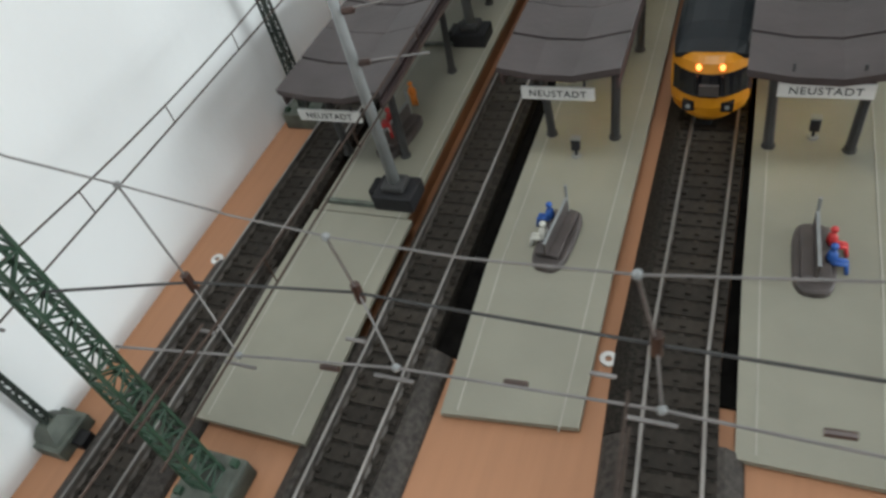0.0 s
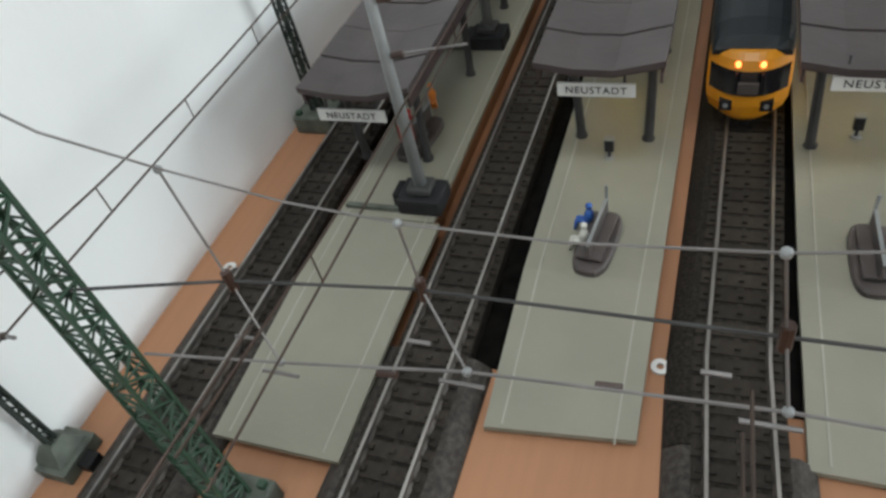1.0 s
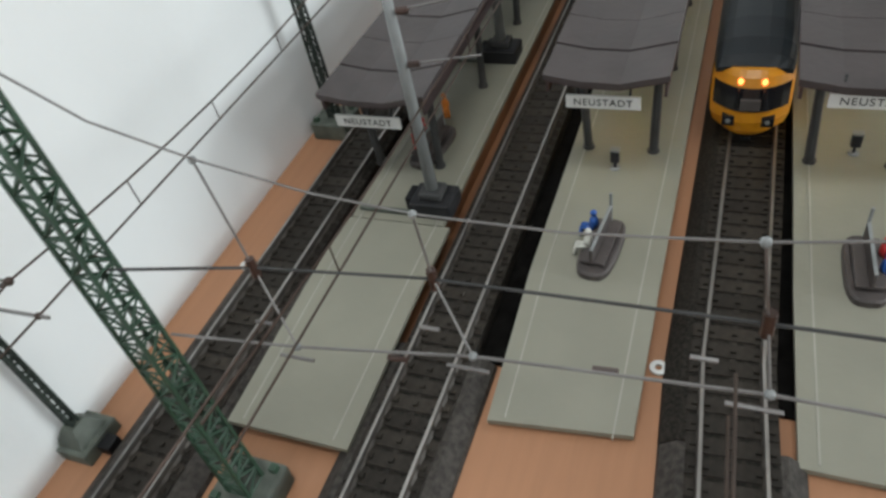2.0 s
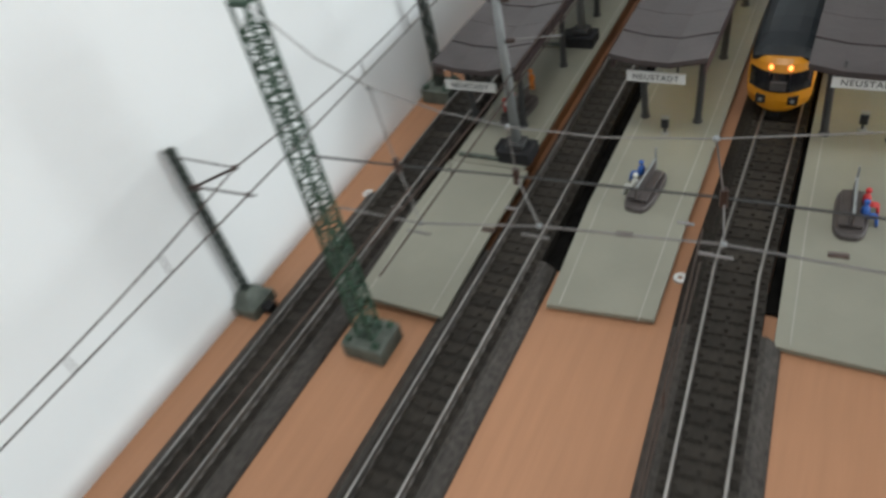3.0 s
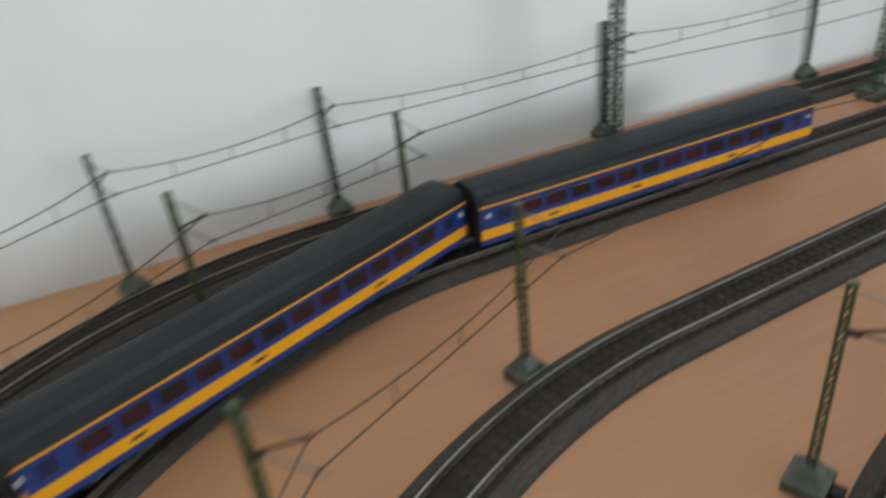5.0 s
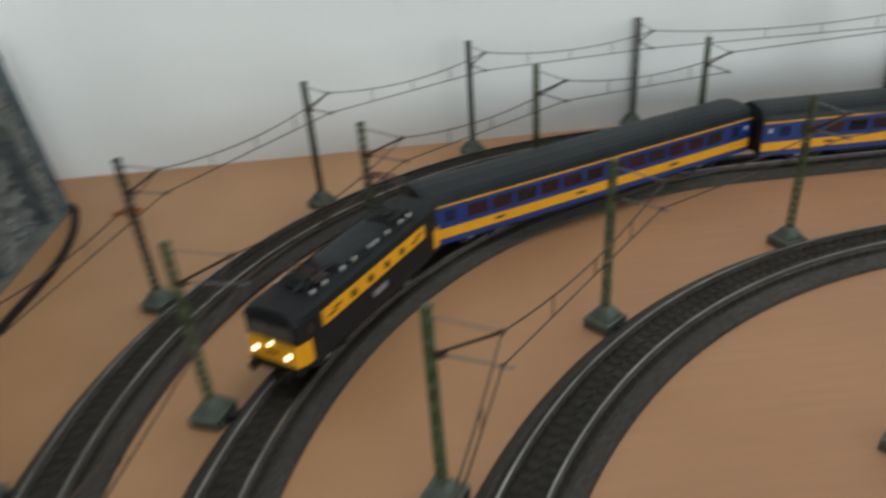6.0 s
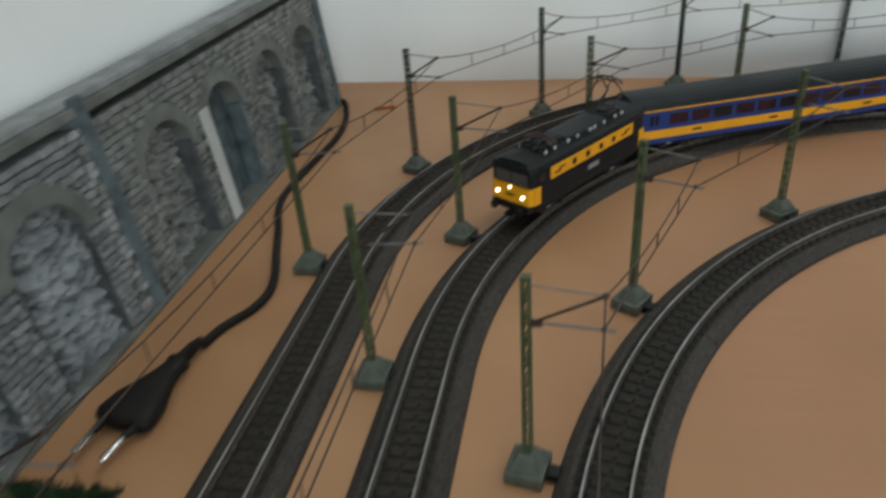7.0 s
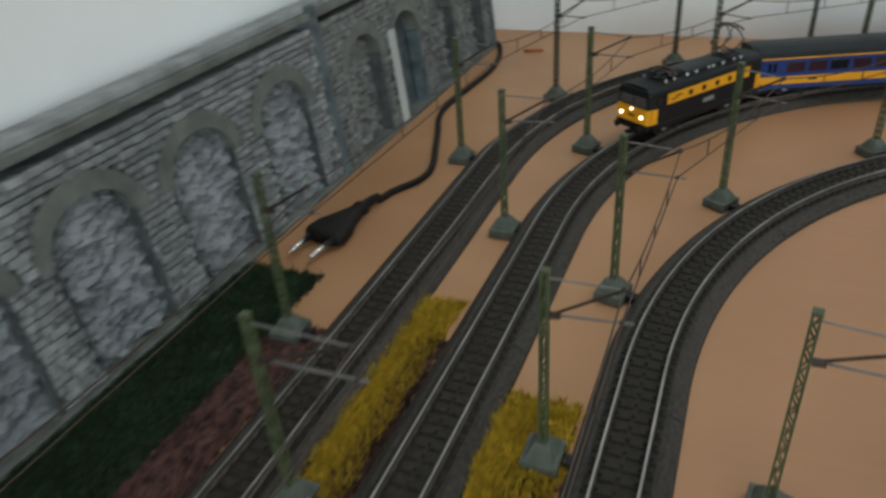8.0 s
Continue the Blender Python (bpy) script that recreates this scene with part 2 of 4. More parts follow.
# ---- the tracks' lines: straight along the wall, a quarter curve, straight along the end wall ----
class Line:
    def __init__(self, x0, centre, radius, tilt=0.0, far=1.9, end=1.5):
        cx, cy = centre
        start = math.pi + tilt
        p1 = (cx + radius * math.cos(start), cy + radius * math.sin(start))
        pts = [(x0, far)]
        if tilt:
            pts.append((x0, p1[1] + (p1[0] - x0) / math.tan(tilt)))
        pts.append(p1)
        steps = 60
        for i in range(1, steps + 1):
            a = start + (1.5 * math.pi - start) * i / steps
            pts.append((cx + radius * math.cos(a), cy + radius * math.sin(a)))
        pts.append((end, pts[-1][1]))
        self.pts = [Vector(p) for p in pts]
        self.s = [0.0]
        for a, b in zip(self.pts, self.pts[1:]):
            self.s.append(self.s[-1] + (b - a).length)
        self.far, self.length = far, self.s[-1]

    def at(self, s):
        """Place and heading at the distance s from the far end."""
        i = max(0, min(int(np.searchsorted(self.s, s)) - 1, len(self.pts) - 2))
        a, b = self.pts[i], self.pts[i + 1]
        d = (b - a).normalized()
        return a + d * (s - self.s[i]), d

    def off(self, s, side, z):
        p, d = self.at(s)
        return Vector((p.x - d.y * side, p.y + d.x * side, z))

    def frame_at(self, s, z=0.0):
        """A pose whose +y points along the line, towards the train's head."""
        p, d = self.at(s)
        return Matrix.Translation((p.x, p.y, z)) @ Matrix.Rotation(math.atan2(d.y, d.x) - math.pi / 2, 4, "Z")

    def stations(self, s0, s1, step):
        ss = [s for s in self.s if s0 < s < s1]
        k = max(2, int((s1 - s0) / step))
        return sorted(set([s0 + (s1 - s0) * i / k for i in range(k + 1)] + ss))


LINES = {
    "A": Line(-0.0795, (0.2655, -0.517), 0.345),
    "B": Line(0.0, (0.344, -0.453), 0.344),
    "C": Line(0.0945, (0.464, -0.379), 0.342, 0.065),
    "D": Line(0.184, (0.572, -0.26), 0.349, 0.17),
}

# ---- room ----
WALL_X, END_Y, ROOM_X = -0.118, -1.005, 4.6
def setting(name, bm, mat, label):
    return tagged(link_mesh(name, bm, mat), label, kind="structure")


setting("wall_west", boxed(WALL_X - 0.1, WALL_X, END_Y - 0.1, 3.1, -0.9, 1.5), PLASTER, "white plastered wall beside the railway table")
setting("wall_south", boxed(WALL_X, ROOM_X, END_Y - 0.1, END_Y, -0.9, 1.5), PLASTER, "white plastered end wall behind the arcade")
bm = bmesh.new()
box(bm, ROOM_X, ROOM_X + 0.1, END_Y - 0.1, 0.0, -0.9, 1.5), box(bm, ROOM_X, ROOM_X + 0.1, 2.4, 3.1, -0.9, 1.5)
box(bm, ROOM_X, ROOM_X + 0.1, 0.0, 2.4, -0.9, 0.0), box(bm, ROOM_X, ROOM_X + 0.1, 0.0, 2.4, 1.4, 1.5)
setting("wall_east", bm, PLASTER, "white plastered wall with a window opening")
setting("wall_north", boxed(WALL_X, ROOM_X, 3.0, 3.1, -0.9, 1.5), PLASTER, "plain white plastered wall at the far end")
setting("ceiling", boxed(WALL_X - 0.1, ROOM_X + 0.1, END_Y - 0.1, 3.1, 1.5, 1.6), PLASTER, "plain white ceiling")
setting("floor", boxed(WALL_X - 0.1, ROOM_X + 0.1, END_Y - 0.1, 3.1, -1.0, -0.9), material("grey_floor", (0.2, 0.18, 0.16), 0.6, vary=0.2, scale=8), "plain grey-brown floor under the table")

table = thing("railway_table", "orange-brown wood-grained board table carrying the railway", "table")
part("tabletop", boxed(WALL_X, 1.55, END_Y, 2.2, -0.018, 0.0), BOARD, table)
for x, y in ((-0.06, -0.93), (1.48, -0.93), (-0.06, 2.1), (1.48, 2.1)):
    part("leg", boxed(x - 0.03, x + 0.03, y - 0.03, y + 0.03, -0.9, -0.018, 0.003), BOARD, table)


# ---- tracks ----
RAIL_Z, GAUGE = 0.0100, 0.0088


def sweep(line, profile, s0, s1, step=0.05):
    return loft(bmesh.new(), [[line.off(s, a, z) for a, z in profile] for s in line.stations(s0, s1, step)])


def sleeper_mesh():
    """One moulded sleeper with its rail clips and the contact stud in its middle."""
    bm = boxed(-0.0127, 0.0127, -0.0027, 0.0027, 0.0050, 0.00645)
    for x in (-0.0108, -0.0070, 0.0070, 0.0108):
        box(bm, x - 0.0008, x + 0.0008, -0.0009, 0.0009, 0.0062, 0.0074)
    box(bm, -0.0008, 0.0008, -0.0008, 0.0008, 0.0062, 0.0072)
    return bm


SLEEPER_MESH = bpy.data.meshes.new("sleeper")
_bm = sleeper_mesh()
_bm.to_mesh(SLEEPER_MESH)
_bm.free()
SLEEPER_MESH.materials.append(SLEEPER)
PITCH = 0.0070
TRACKS = {}
for key, line in LINES.items():
    track = thing("railway_track", "model railway track with nickel rails on grey ballast bed", "railway track", "parallel tracks")
    TRACKS[key] = track
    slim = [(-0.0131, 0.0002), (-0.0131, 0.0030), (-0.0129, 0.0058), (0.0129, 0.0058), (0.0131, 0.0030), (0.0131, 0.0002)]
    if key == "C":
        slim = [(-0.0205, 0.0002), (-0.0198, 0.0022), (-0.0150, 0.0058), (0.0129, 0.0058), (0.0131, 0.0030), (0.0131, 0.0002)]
    wide = [(-0.0205, 0.0002), (-0.0198, 0.0022), (-0.0150, 0.0058), (0.0150, 0.0058), (0.0198, 0.0022), (0.0205, 0.0002)]
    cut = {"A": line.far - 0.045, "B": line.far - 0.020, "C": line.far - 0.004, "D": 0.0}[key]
    # station bed takes the dark ballast colour to stand for the canopies' shade
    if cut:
        part("roadbed", sweep(line, slim, 0.0, cut), BALLAST, track, "slim roadbed inside the station, darkened for shade")
    # clip-together lengths of moulded bed
    s, length = cut + 0.0004, 0.188
    while s < line.length - 0.02:
        part("roadbed", sweep(line, wide, s, min(s + length - 0.0005, line.length)), ROADBED, track, "grey ballast-shaped plastic roadbed")
        s += length
    part("ballast", sweep(line, [(-0.0128, 0.0052), (0.0128, 0.0052), (0.0126, 0.00595), (-0.0126, 0.00595)], 0.0, line.length), BALLAST, track, "dark ballast between the sleepers")
    for side in (-1, 1):
        a = side * GAUGE
        web = part("rail", sweep(line, [(a - .0010, .0062), (a + .0010, .0062), (a + .0003, .0072), (a + .0005, .0092), (a - .0005, .0092), (a - .0003, .0072)], 0.0, line.length), RAILSIDE, track, "dull rail web")
        part("rail_head", sweep(line, [(a - .0005, .00921), (a + .0005, .00921), (a + .0005, RAIL_Z), (a - .0005, RAIL_Z)], 0.0, line.length), RAIL, web, "shiny nickel rail head")
    part("centre_strip", sweep(line, [(-.0011, .0057), (.0011, .0057), (.0008, .0062), (-.0008, .0062)], 0.0, line.length), SLEEPER, track)


# ---- station platforms ----
def slab(bm, outline, z_of, thick):
    """A flat card with the outline, its top at z_of(y)."""
    top = [bm.verts.new((x, y, z_of(y))) for x, y in outline]
    low = [bm.verts.new((x, y, z_of(y) - thick)) for x, y in outline]
    n = len(outline)
    bm.faces.new(top), bm.faces.new(low[::-1])
    for k in range(n):
        bm.faces.new((top[k], low[k], low[(k + 1) % n], top[(k + 1) % n]))
    bmesh.ops.recalc_face_normals(bm, faces=bm.faces)
    return bm


BROWN = material("brown_wood_strip", (0.20, 0.085, 0.035), 0.5, vary=0.2, scale=40, stretch=(6, 0.6, 1), stain=0.2)


def platform(x0, x1, y0, z0, extra, label, lean=0.0, skew=0.0):
    """Grey-green cards laid end to end on brown side strips; the first card ramps up.
    lean: drift of the left edge over the first 0.13 m; skew: how much further back the right front corner lies."""
    p = thing("platform", label, "platform", "station platforms")
    rise = lambda y: z0 + (0.0105 - z0) * min(1, max(0, (y - y0) / 0.06))
    cuts = extra + [1.6]
    a = y0
    for i, b in enumerate(cuts):
        inset = 0.0 if i == 0 else 0.0015
        ys = [a] + ([y0 + 0.06] if a < y0 + 0.06 < b else []) + [b - 0.0006]
        edge = lambda y: x0 + lean * min(1, (y - y0) / 0.13)
        shift = lambda y: skew if y == y0 else 0.0
        outline = [(edge(y) + inset, y) for y in ys] + [(x1 - inset * 2, y + shift(y)) for y in ys[::-1]]
        part("deck_slab", slab(bmesh.new(), outline, rise, 0.0022), DECK, p, "grey-green smooth platform card")
        for x, k in ((x0 + 0.0052, 1), (x1 - 0.0062, 0)):
            rows = [(x + k * (edge(y) - x0), y + 0.002) for y in ys] + [(x + k * (edge(y) - x0) + 0.0005, y + 0.002) for y in ys[::-1]]
            part("edge_line", slab(bmesh.new(), rows, lambda y: rise(y) + 0.00025, 0.0003), DECK_LINE, p, "thin pale line along the edge")
        a = b
    for x in (x0 + max(0.0, lean) + 0.004, x1 - 0.0052):
        part("side_strip", boxed(x, x + 0.0022, y0 + 0.055, 1.6, 0.0, 0.0082), BROWN, p, "brown wooden side strip")
    return p


platform(-0.061, -0.0150, -0.0255, 0.0075, [0.0755, 0.30, 0.60], "grey-green card platform beside the wall track, ramped end")
platform(0.0238, 0.0690, -0.0025, 0.0035, [0.30, 0.60], "grey-green card platform between two tracks, ramped end", -0.0018, 0.0045)
platform(0.1140, 0.1580, 0.003, 0.0035, [0.30, 0.60], "grey-green card platform with pale edge lines, ramped end", -0.0065)


def roof_section(x0, x1, y0, y1, z):
    """One ribbed roof panel, edges higher than the middle."""
    xs = [x0, x0 + (x1 - x0) * 0.30, x0 + (x1 - x0) * 0.62, x1]
    zs = [z + 0.002, z - 0.0005, z - 0.001, z + 0.003]
    return loft(bmesh.new(), [[(x, y, h) for x, h in zip(xs, zs)] + [(x, y, h - 0.0022) for x, h in zip(xs[::-1], zs[::-1])] for y in (y0, y1)])


FASCIA = material("dark_roof_edge", (0.055, 0.036, 0.036), 0.5, vary=0.12, scale=60)


def canopy(x0, x1, y0, y1, z, posts, label):
    """A platform roof of lapped panels on pairs of slanting posts."""
    c = thing("platform_canopy", label, "canopy", "station canopies")
    step = 0.0235
    k = 0
    y = y0
    while y < y1 - 1e-6:
        part("roof_panel", roof_section(x0, x1, y, y + step - 0.0009, z + (0.0003 if k % 2 else 0.0)), ROOF, c, "grey-brown roof panel")
        y += step
        k += 1
    part("roof_core", roof_section(x0 + 0.0004, x1 - 0.0004, y0 + 0.0004, y1 - 0.002, z - 0.0009), FASCIA, c, "dark roof underside")
    for x in (x0 + 0.0008, x1 - 0.0018):
        part("gutter", boxed(x, x + 0.001, y0 + 0.001, y1 - 0.001, z - 0.0062, z - 0.0021), FASCIA, c)
    for y in posts:
        part("cross_beam", boxed(x0 + 0.006, x1 - 0.004, y - 0.0015, y + 0.0015, z - 0.0072, z - 0.0032, 0.0003), POST, c)
        for a, b in ((x0 + 0.011, x0 + 0.009), (x1 - 0.0075, x1 - 0.0060)):
            bm = bmesh.new()
            rod(bm, (a, y, 0.0100), (b, y, z - 0.005), 0.0019, 0.0016, 8)
            rod(bm, (a, y, 0.0100), (a, y, 0.0118), 0.0027, 0.0024, 8)
            part("post", bm, POST, c, "dark grey roof post", smooth=False)
    return c


POSTS_WALL = [0.113 + 0.065 * i for i in range(7)]
POSTS = [0.134 + 0.065 * i for i in range(6)]
canopy(-0.0725, -0.0250, 0.0960, 0.5190, 0.055, POSTS_WALL, "grey-brown butterfly canopy over the wall platform")
canopy(0.0185, 0.0640, 0.110, 0.52, 0.0585, POSTS, "grey-brown butterfly canopy over the middle platform")
canopy(0.1045, 0.1510, 0.112, 0.52, 0.0585, POSTS, "grey-brown butterfly canopy over the outer platform")


def name_sign(x0, x1, y, z):
    """The station's name on a white board below the canopy's end."""
    s = thing("station_sign", "white station name board lettered NEUSTADT", "sign", "station name boards")
    board = part("board", boxed(x0, x1, y - 0.0006, y + 0.0006, z - 0.0027, z + 0.0027, 0.0002), SIGN, s, "white name board")
    for x in (x0 + 0.004, x1 - 0.004):
        part("hanger", rod(bmesh.new(), (x, y + 0.001, z + 0.0023), (x, y + 0.0025, z + 0.0085), 0.0005), POST, s, "thin grey hanger")
    cu = bpy.data.curves.new("lettering", "FONT")
    cu.body, cu.size, cu.align_x, cu.align_y, cu.extrude = "NEUSTADT", 0.0040, "CENTER", "CENTER", 0.00008
    cu.space_character = 1.12
    cu.materials.append(BLACK)
    tx = new("lettering", cu)
    tx.matrix_world = pose((x0 + x1) / 2, y - 0.00072, z, 90, 0, 0)
    tx.parent = s
    tagged(tx, "black capital lettering")


name_sign(-0.0688, -0.0392, 0.0995, 0.0423)
name_sign(0.0262, 0.0540, 0.1125, 0.0480)
name_sign(0.1145, 0.1430, 0.1135, 0.0520)

SHIRTS = {k: material(k + "_figurine_paint", c, 0.5, vary=0.1, scale=90) for k, c in
          dict(blue=(0.02, 0.09, 0.34), white=(0.55, 0.55, 0.50), red=(0.50, 0.03, 0.03), orange=(0.75, 0.22, 0.02), dark=(0.03, 0.02, 0.02)).items()}
BENCHBASE = material("grey_brown_bench_base", (0.07, 0.058, 0.055), 0.55, vary=0.15, scale=90)


def figurine(x, y, z, shirt, turn, seated=True, label=""):
    """A plain miniature figure: body, head and legs as simple lumps."""
    bm = bmesh.new()
    ball(bm, (0, 0, 0.0075), 0.0021, (1, 0.85, 1.5))
    ball(bm, (0, 0, 0.0121), 0.0013)
    if seated:
        for dx in (-0.0009, 0.0009):
            rod(bm, (dx, 0, 0.0052), (dx, 0.0045, 0.0050), 0.0008)
            rod(bm, (dx, 0.0045, 0.0050), (dx, 0.0052, 0.0008), 0.0007)
    else:
        for dx in (-0.0008, 0.0008):
            rod(bm, (dx, 0, 0), (dx, 0, 0.006), 0.0008)
    ob = link_mesh("figurine", bm, SHIRTS[shirt], smooth=True)
    ob.matrix_world = pose(x, y, z, 0, 0, turn)
    return tagged(ob, label or "small painted seated figurine on the platform bench", "figurine", "platform figurines")


def bench(x, y, z, turn, flip, label):
    b = thing("platform_bench", label, "bench", "platform benches", pose(x, y, z, 0, 0, turn))
    base = bmesh.new()
    ring = []
    for i in range(24):
        a = 2 * math.pi * i / 24
        ring.append((0.0066 * math.copysign(abs(math.cos(a)) ** 0.6, math.cos(a)), 0.0155 * math.copysign(abs(math.sin(a)) ** 0.6, math.sin(a))))
    loft(base, [[(p, q, 0) for p, q in ring], [(p, q, 0.0022) for p, q in ring], [(p * .93, q * .96, 0.0028) for p, q in ring]])
    part("plinth", base, BENCHBASE, b, "grey-brown rounded plinth")
    part("seat", boxed(-0.0045, 0.0045, -0.0115, 0.0115, 0.0042, 0.0054, 0.0004), BENCHBASE, b)
    part("backrest", boxed(-0.0005, 0.0005, -0.012, 0.012, 0.0052, 0.0112, 0.0002), BENCHBASE, b, "grey-brown upright back panel")
    part("backrest_cap", boxed(-0.0006, 0.0006, -0.0122, 0.0122, 0.0112, 0.0119, 0.0002), GREYM, b, "pale cap strip")
    for q in (-0.009, 0.009):
        part("leg", boxed(-0.003, 0.003, q - 0.0006, q + 0.0006, 0.0024, 0.0044), BENCHBASE, b)
    part("post", rod(bmesh.new(), (0, 0.0125, 0.0025), (0, 0.0125, 0.0175), 0.0006), GREYM, b, "thin grey post")
    return b


# Added strips put the platform edges' shade into the gaps as dark colour.
for xa, xb, says, mat in ((0.0134, 0.0262, "painted black shade in the gap beside the middle platform", GAP_SHADE), (0.1078, 0.1160, "painted black shade in the gap beside the outer platform", GAP_SHADE),
                          (-0.0198, -0.0134, "painted dark brown shade in the gap beside the wall platform", BROWN)):
    strip = link_mesh("gap_shade_strip", boxed(xa, xb, 0.0206, 1.6, 0.0, 0.0016), mat)
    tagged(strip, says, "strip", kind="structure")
bench(0.0465, 0.072, 0.0105, -6, 1, "grey-brown platform bench with upright back panel")
bench(0.1320, 0.076, 0.0105, 2, 1, "grey-brown platform bench beneath the outer canopy's end")
bench(-0.0400, 0.125, 0.0105, -8, 1, "grey-brown bench beneath the wall platform canopy")
poster = thing("poster_stand", "small red and white poster board below the canopy", "poster", "", pose(-0.0425, 0.118, 0.0133, 0, 0, 15))
part("panel", boxed(-0.0032, 0.0032, -0.0004, 0.0004, 0.001, 0.0110, 0.0002), SHIRTS["red"], poster, "red poster panel")
part("print", boxed(-0.0024, 0.0024, -0.0006, -0.00042, 0.0060, 0.0085), WHITE, poster, "pale printed field")
part("stand", boxed(-0.0034, 0.0034, -0.0012, 0.0012, 0.0, 0.0012), DARK, poster)
figurine(0.0425, 0.0790, 0.0105, "blue", 85, label="blue seated figurine leaning on the bench back")
figurine(0.0425, 0.0690, 0.0105, "white", 90, label="pale seated figurine with legs stretched out")
figurine(0.1365, 0.0800, 0.0105, "red", -90, label="red seated figurine on the outer bench")
figurine(0.1365, 0.0725, 0.0105, "blue", -90, label="blue seated figurine on the outer bench")
figurine(-0.0450, 0.1290, 0.0110, "red", 90, label="red seated figurine below the canopy")
figurine(-0.0420, 0.1500, 0.0105, "orange", 20, seated=False, label="orange standing figurine below the canopy")


def litter_bin(x, y):
    b = thing("litter_bin", "small dark litter bin on a short post", "bin", "platform bins", pose(x, y, 0.0105))
    part("post", rod(bmesh.new(), (0, 0, 0), (0, 0, 0.004), 0.0006), DARK, b)
    part("foot", rod(bmesh.new(), (0, 0, 0), (0, 0, 0.0006), 0.0022, 0.0020, 10), GREYM, b, "grey round foot")
    part("bucket", boxed(-0.0018, 0.0018, -0.0014, 0.0014, 0.0035, 0.0092, 0.0005), DARK, b)
    part("rim", boxed(-0.0020, 0.0020, -0.0016, 0.0016, 0.0090, 0.0098, 0.0003), GREYM, b, "grey rim")


litter_bin(0.0430, 0.121), litter_bin(0.1310, 0.141)


def under_lamp(x, y, z):
    b = thing("canopy_lamp", "small lit warm yellow lamp under the canopy", "lamp", "canopy lamps", pose(x, y, z))
    part("holder", boxed(-0.0025, 0.0025, -0.004, 0.004, 0.0, 0.0015, 0.0003), POST, b)
    part("bulb", boxed(-0.0018, 0.0018, -0.003, 0.003, -0.0012, 0.0, 0.0004), LAMP_GLOW, b, "lit warm bulb cover")
    data = bpy.data.lights.new("canopy_lamp_glow", "AREA")
    data.shape, data.size, data.energy, data.color = "SQUARE", 0.004, 0.0055, (1.0, 0.72, 0.28)
    ob = new("canopy_lamp_glow", data)
    ob.matrix_world = pose(x, y, z - 0.0014)


for lx in (0.041, 0.131):
    under_lamp(lx, 0.152, 0.0515), under_lamp(lx, 0.262, 0.0515)


def washer(x, y):
    bm = bmesh.new()
    rings = []
    for r, h in ((0.0029, 0.0), (0.0029, 0.0008), (0.0012, 0.0008), (0.0012, 0.0)):
        rings.append([(r * math.cos(2 * math.pi * i / 20), r * math.sin(2 * math.pi * i / 20), h) for i in range(20)])
    loft(bm, rings + [rings[0]], caps=False)
    ob = link_mesh("washer", bm, WHITE)
    ob.matrix_world = pose(x, y, 0.0004)
    tagged(ob, "white ring washer screwed to the board", "washer", "board washers")


washer(-0.101, 0.048), washer(0.0726, 0.031)


# ---- catenary masts ----
TOP, CARRY, CONTACT = 0.094, 0.0905, 0.0760


def lattice(bm, w, d, z0, z1, taper, bar, step):
    """Four corner bars with zigzag bracing on all sides."""
    def corner(i, z):
        k = 1 - (1 - taper) * (z - z0) / (z1 - z0)
        sx, sy = ((-1, -1), (1, -1), (1, 1), (-1, 1))[i % 4]
        return Vector((sx * w * k, sy * d * k, z))
    for i in range(4):
        rod(bm, corner(i, z0), corner(i, z1), bar, bar, 4)
    z, k = z0, 0
    while z + step <= z1 + 1e-6:
        for i in range(4):
            a, b = (i, i + 1) if (k + i) % 2 else (i + 1, i)
            rod(bm, corner(a, z), corner(b, z + step), bar * 0.62, bar * 0.62, 4, caps=False)
            if bar > 0.00065:
                rod(bm, corner(i, z), corner(i + 1, z), bar * 0.55, bar * 0.55, 4, caps=False)
        z += step
        k += 1
    return bm


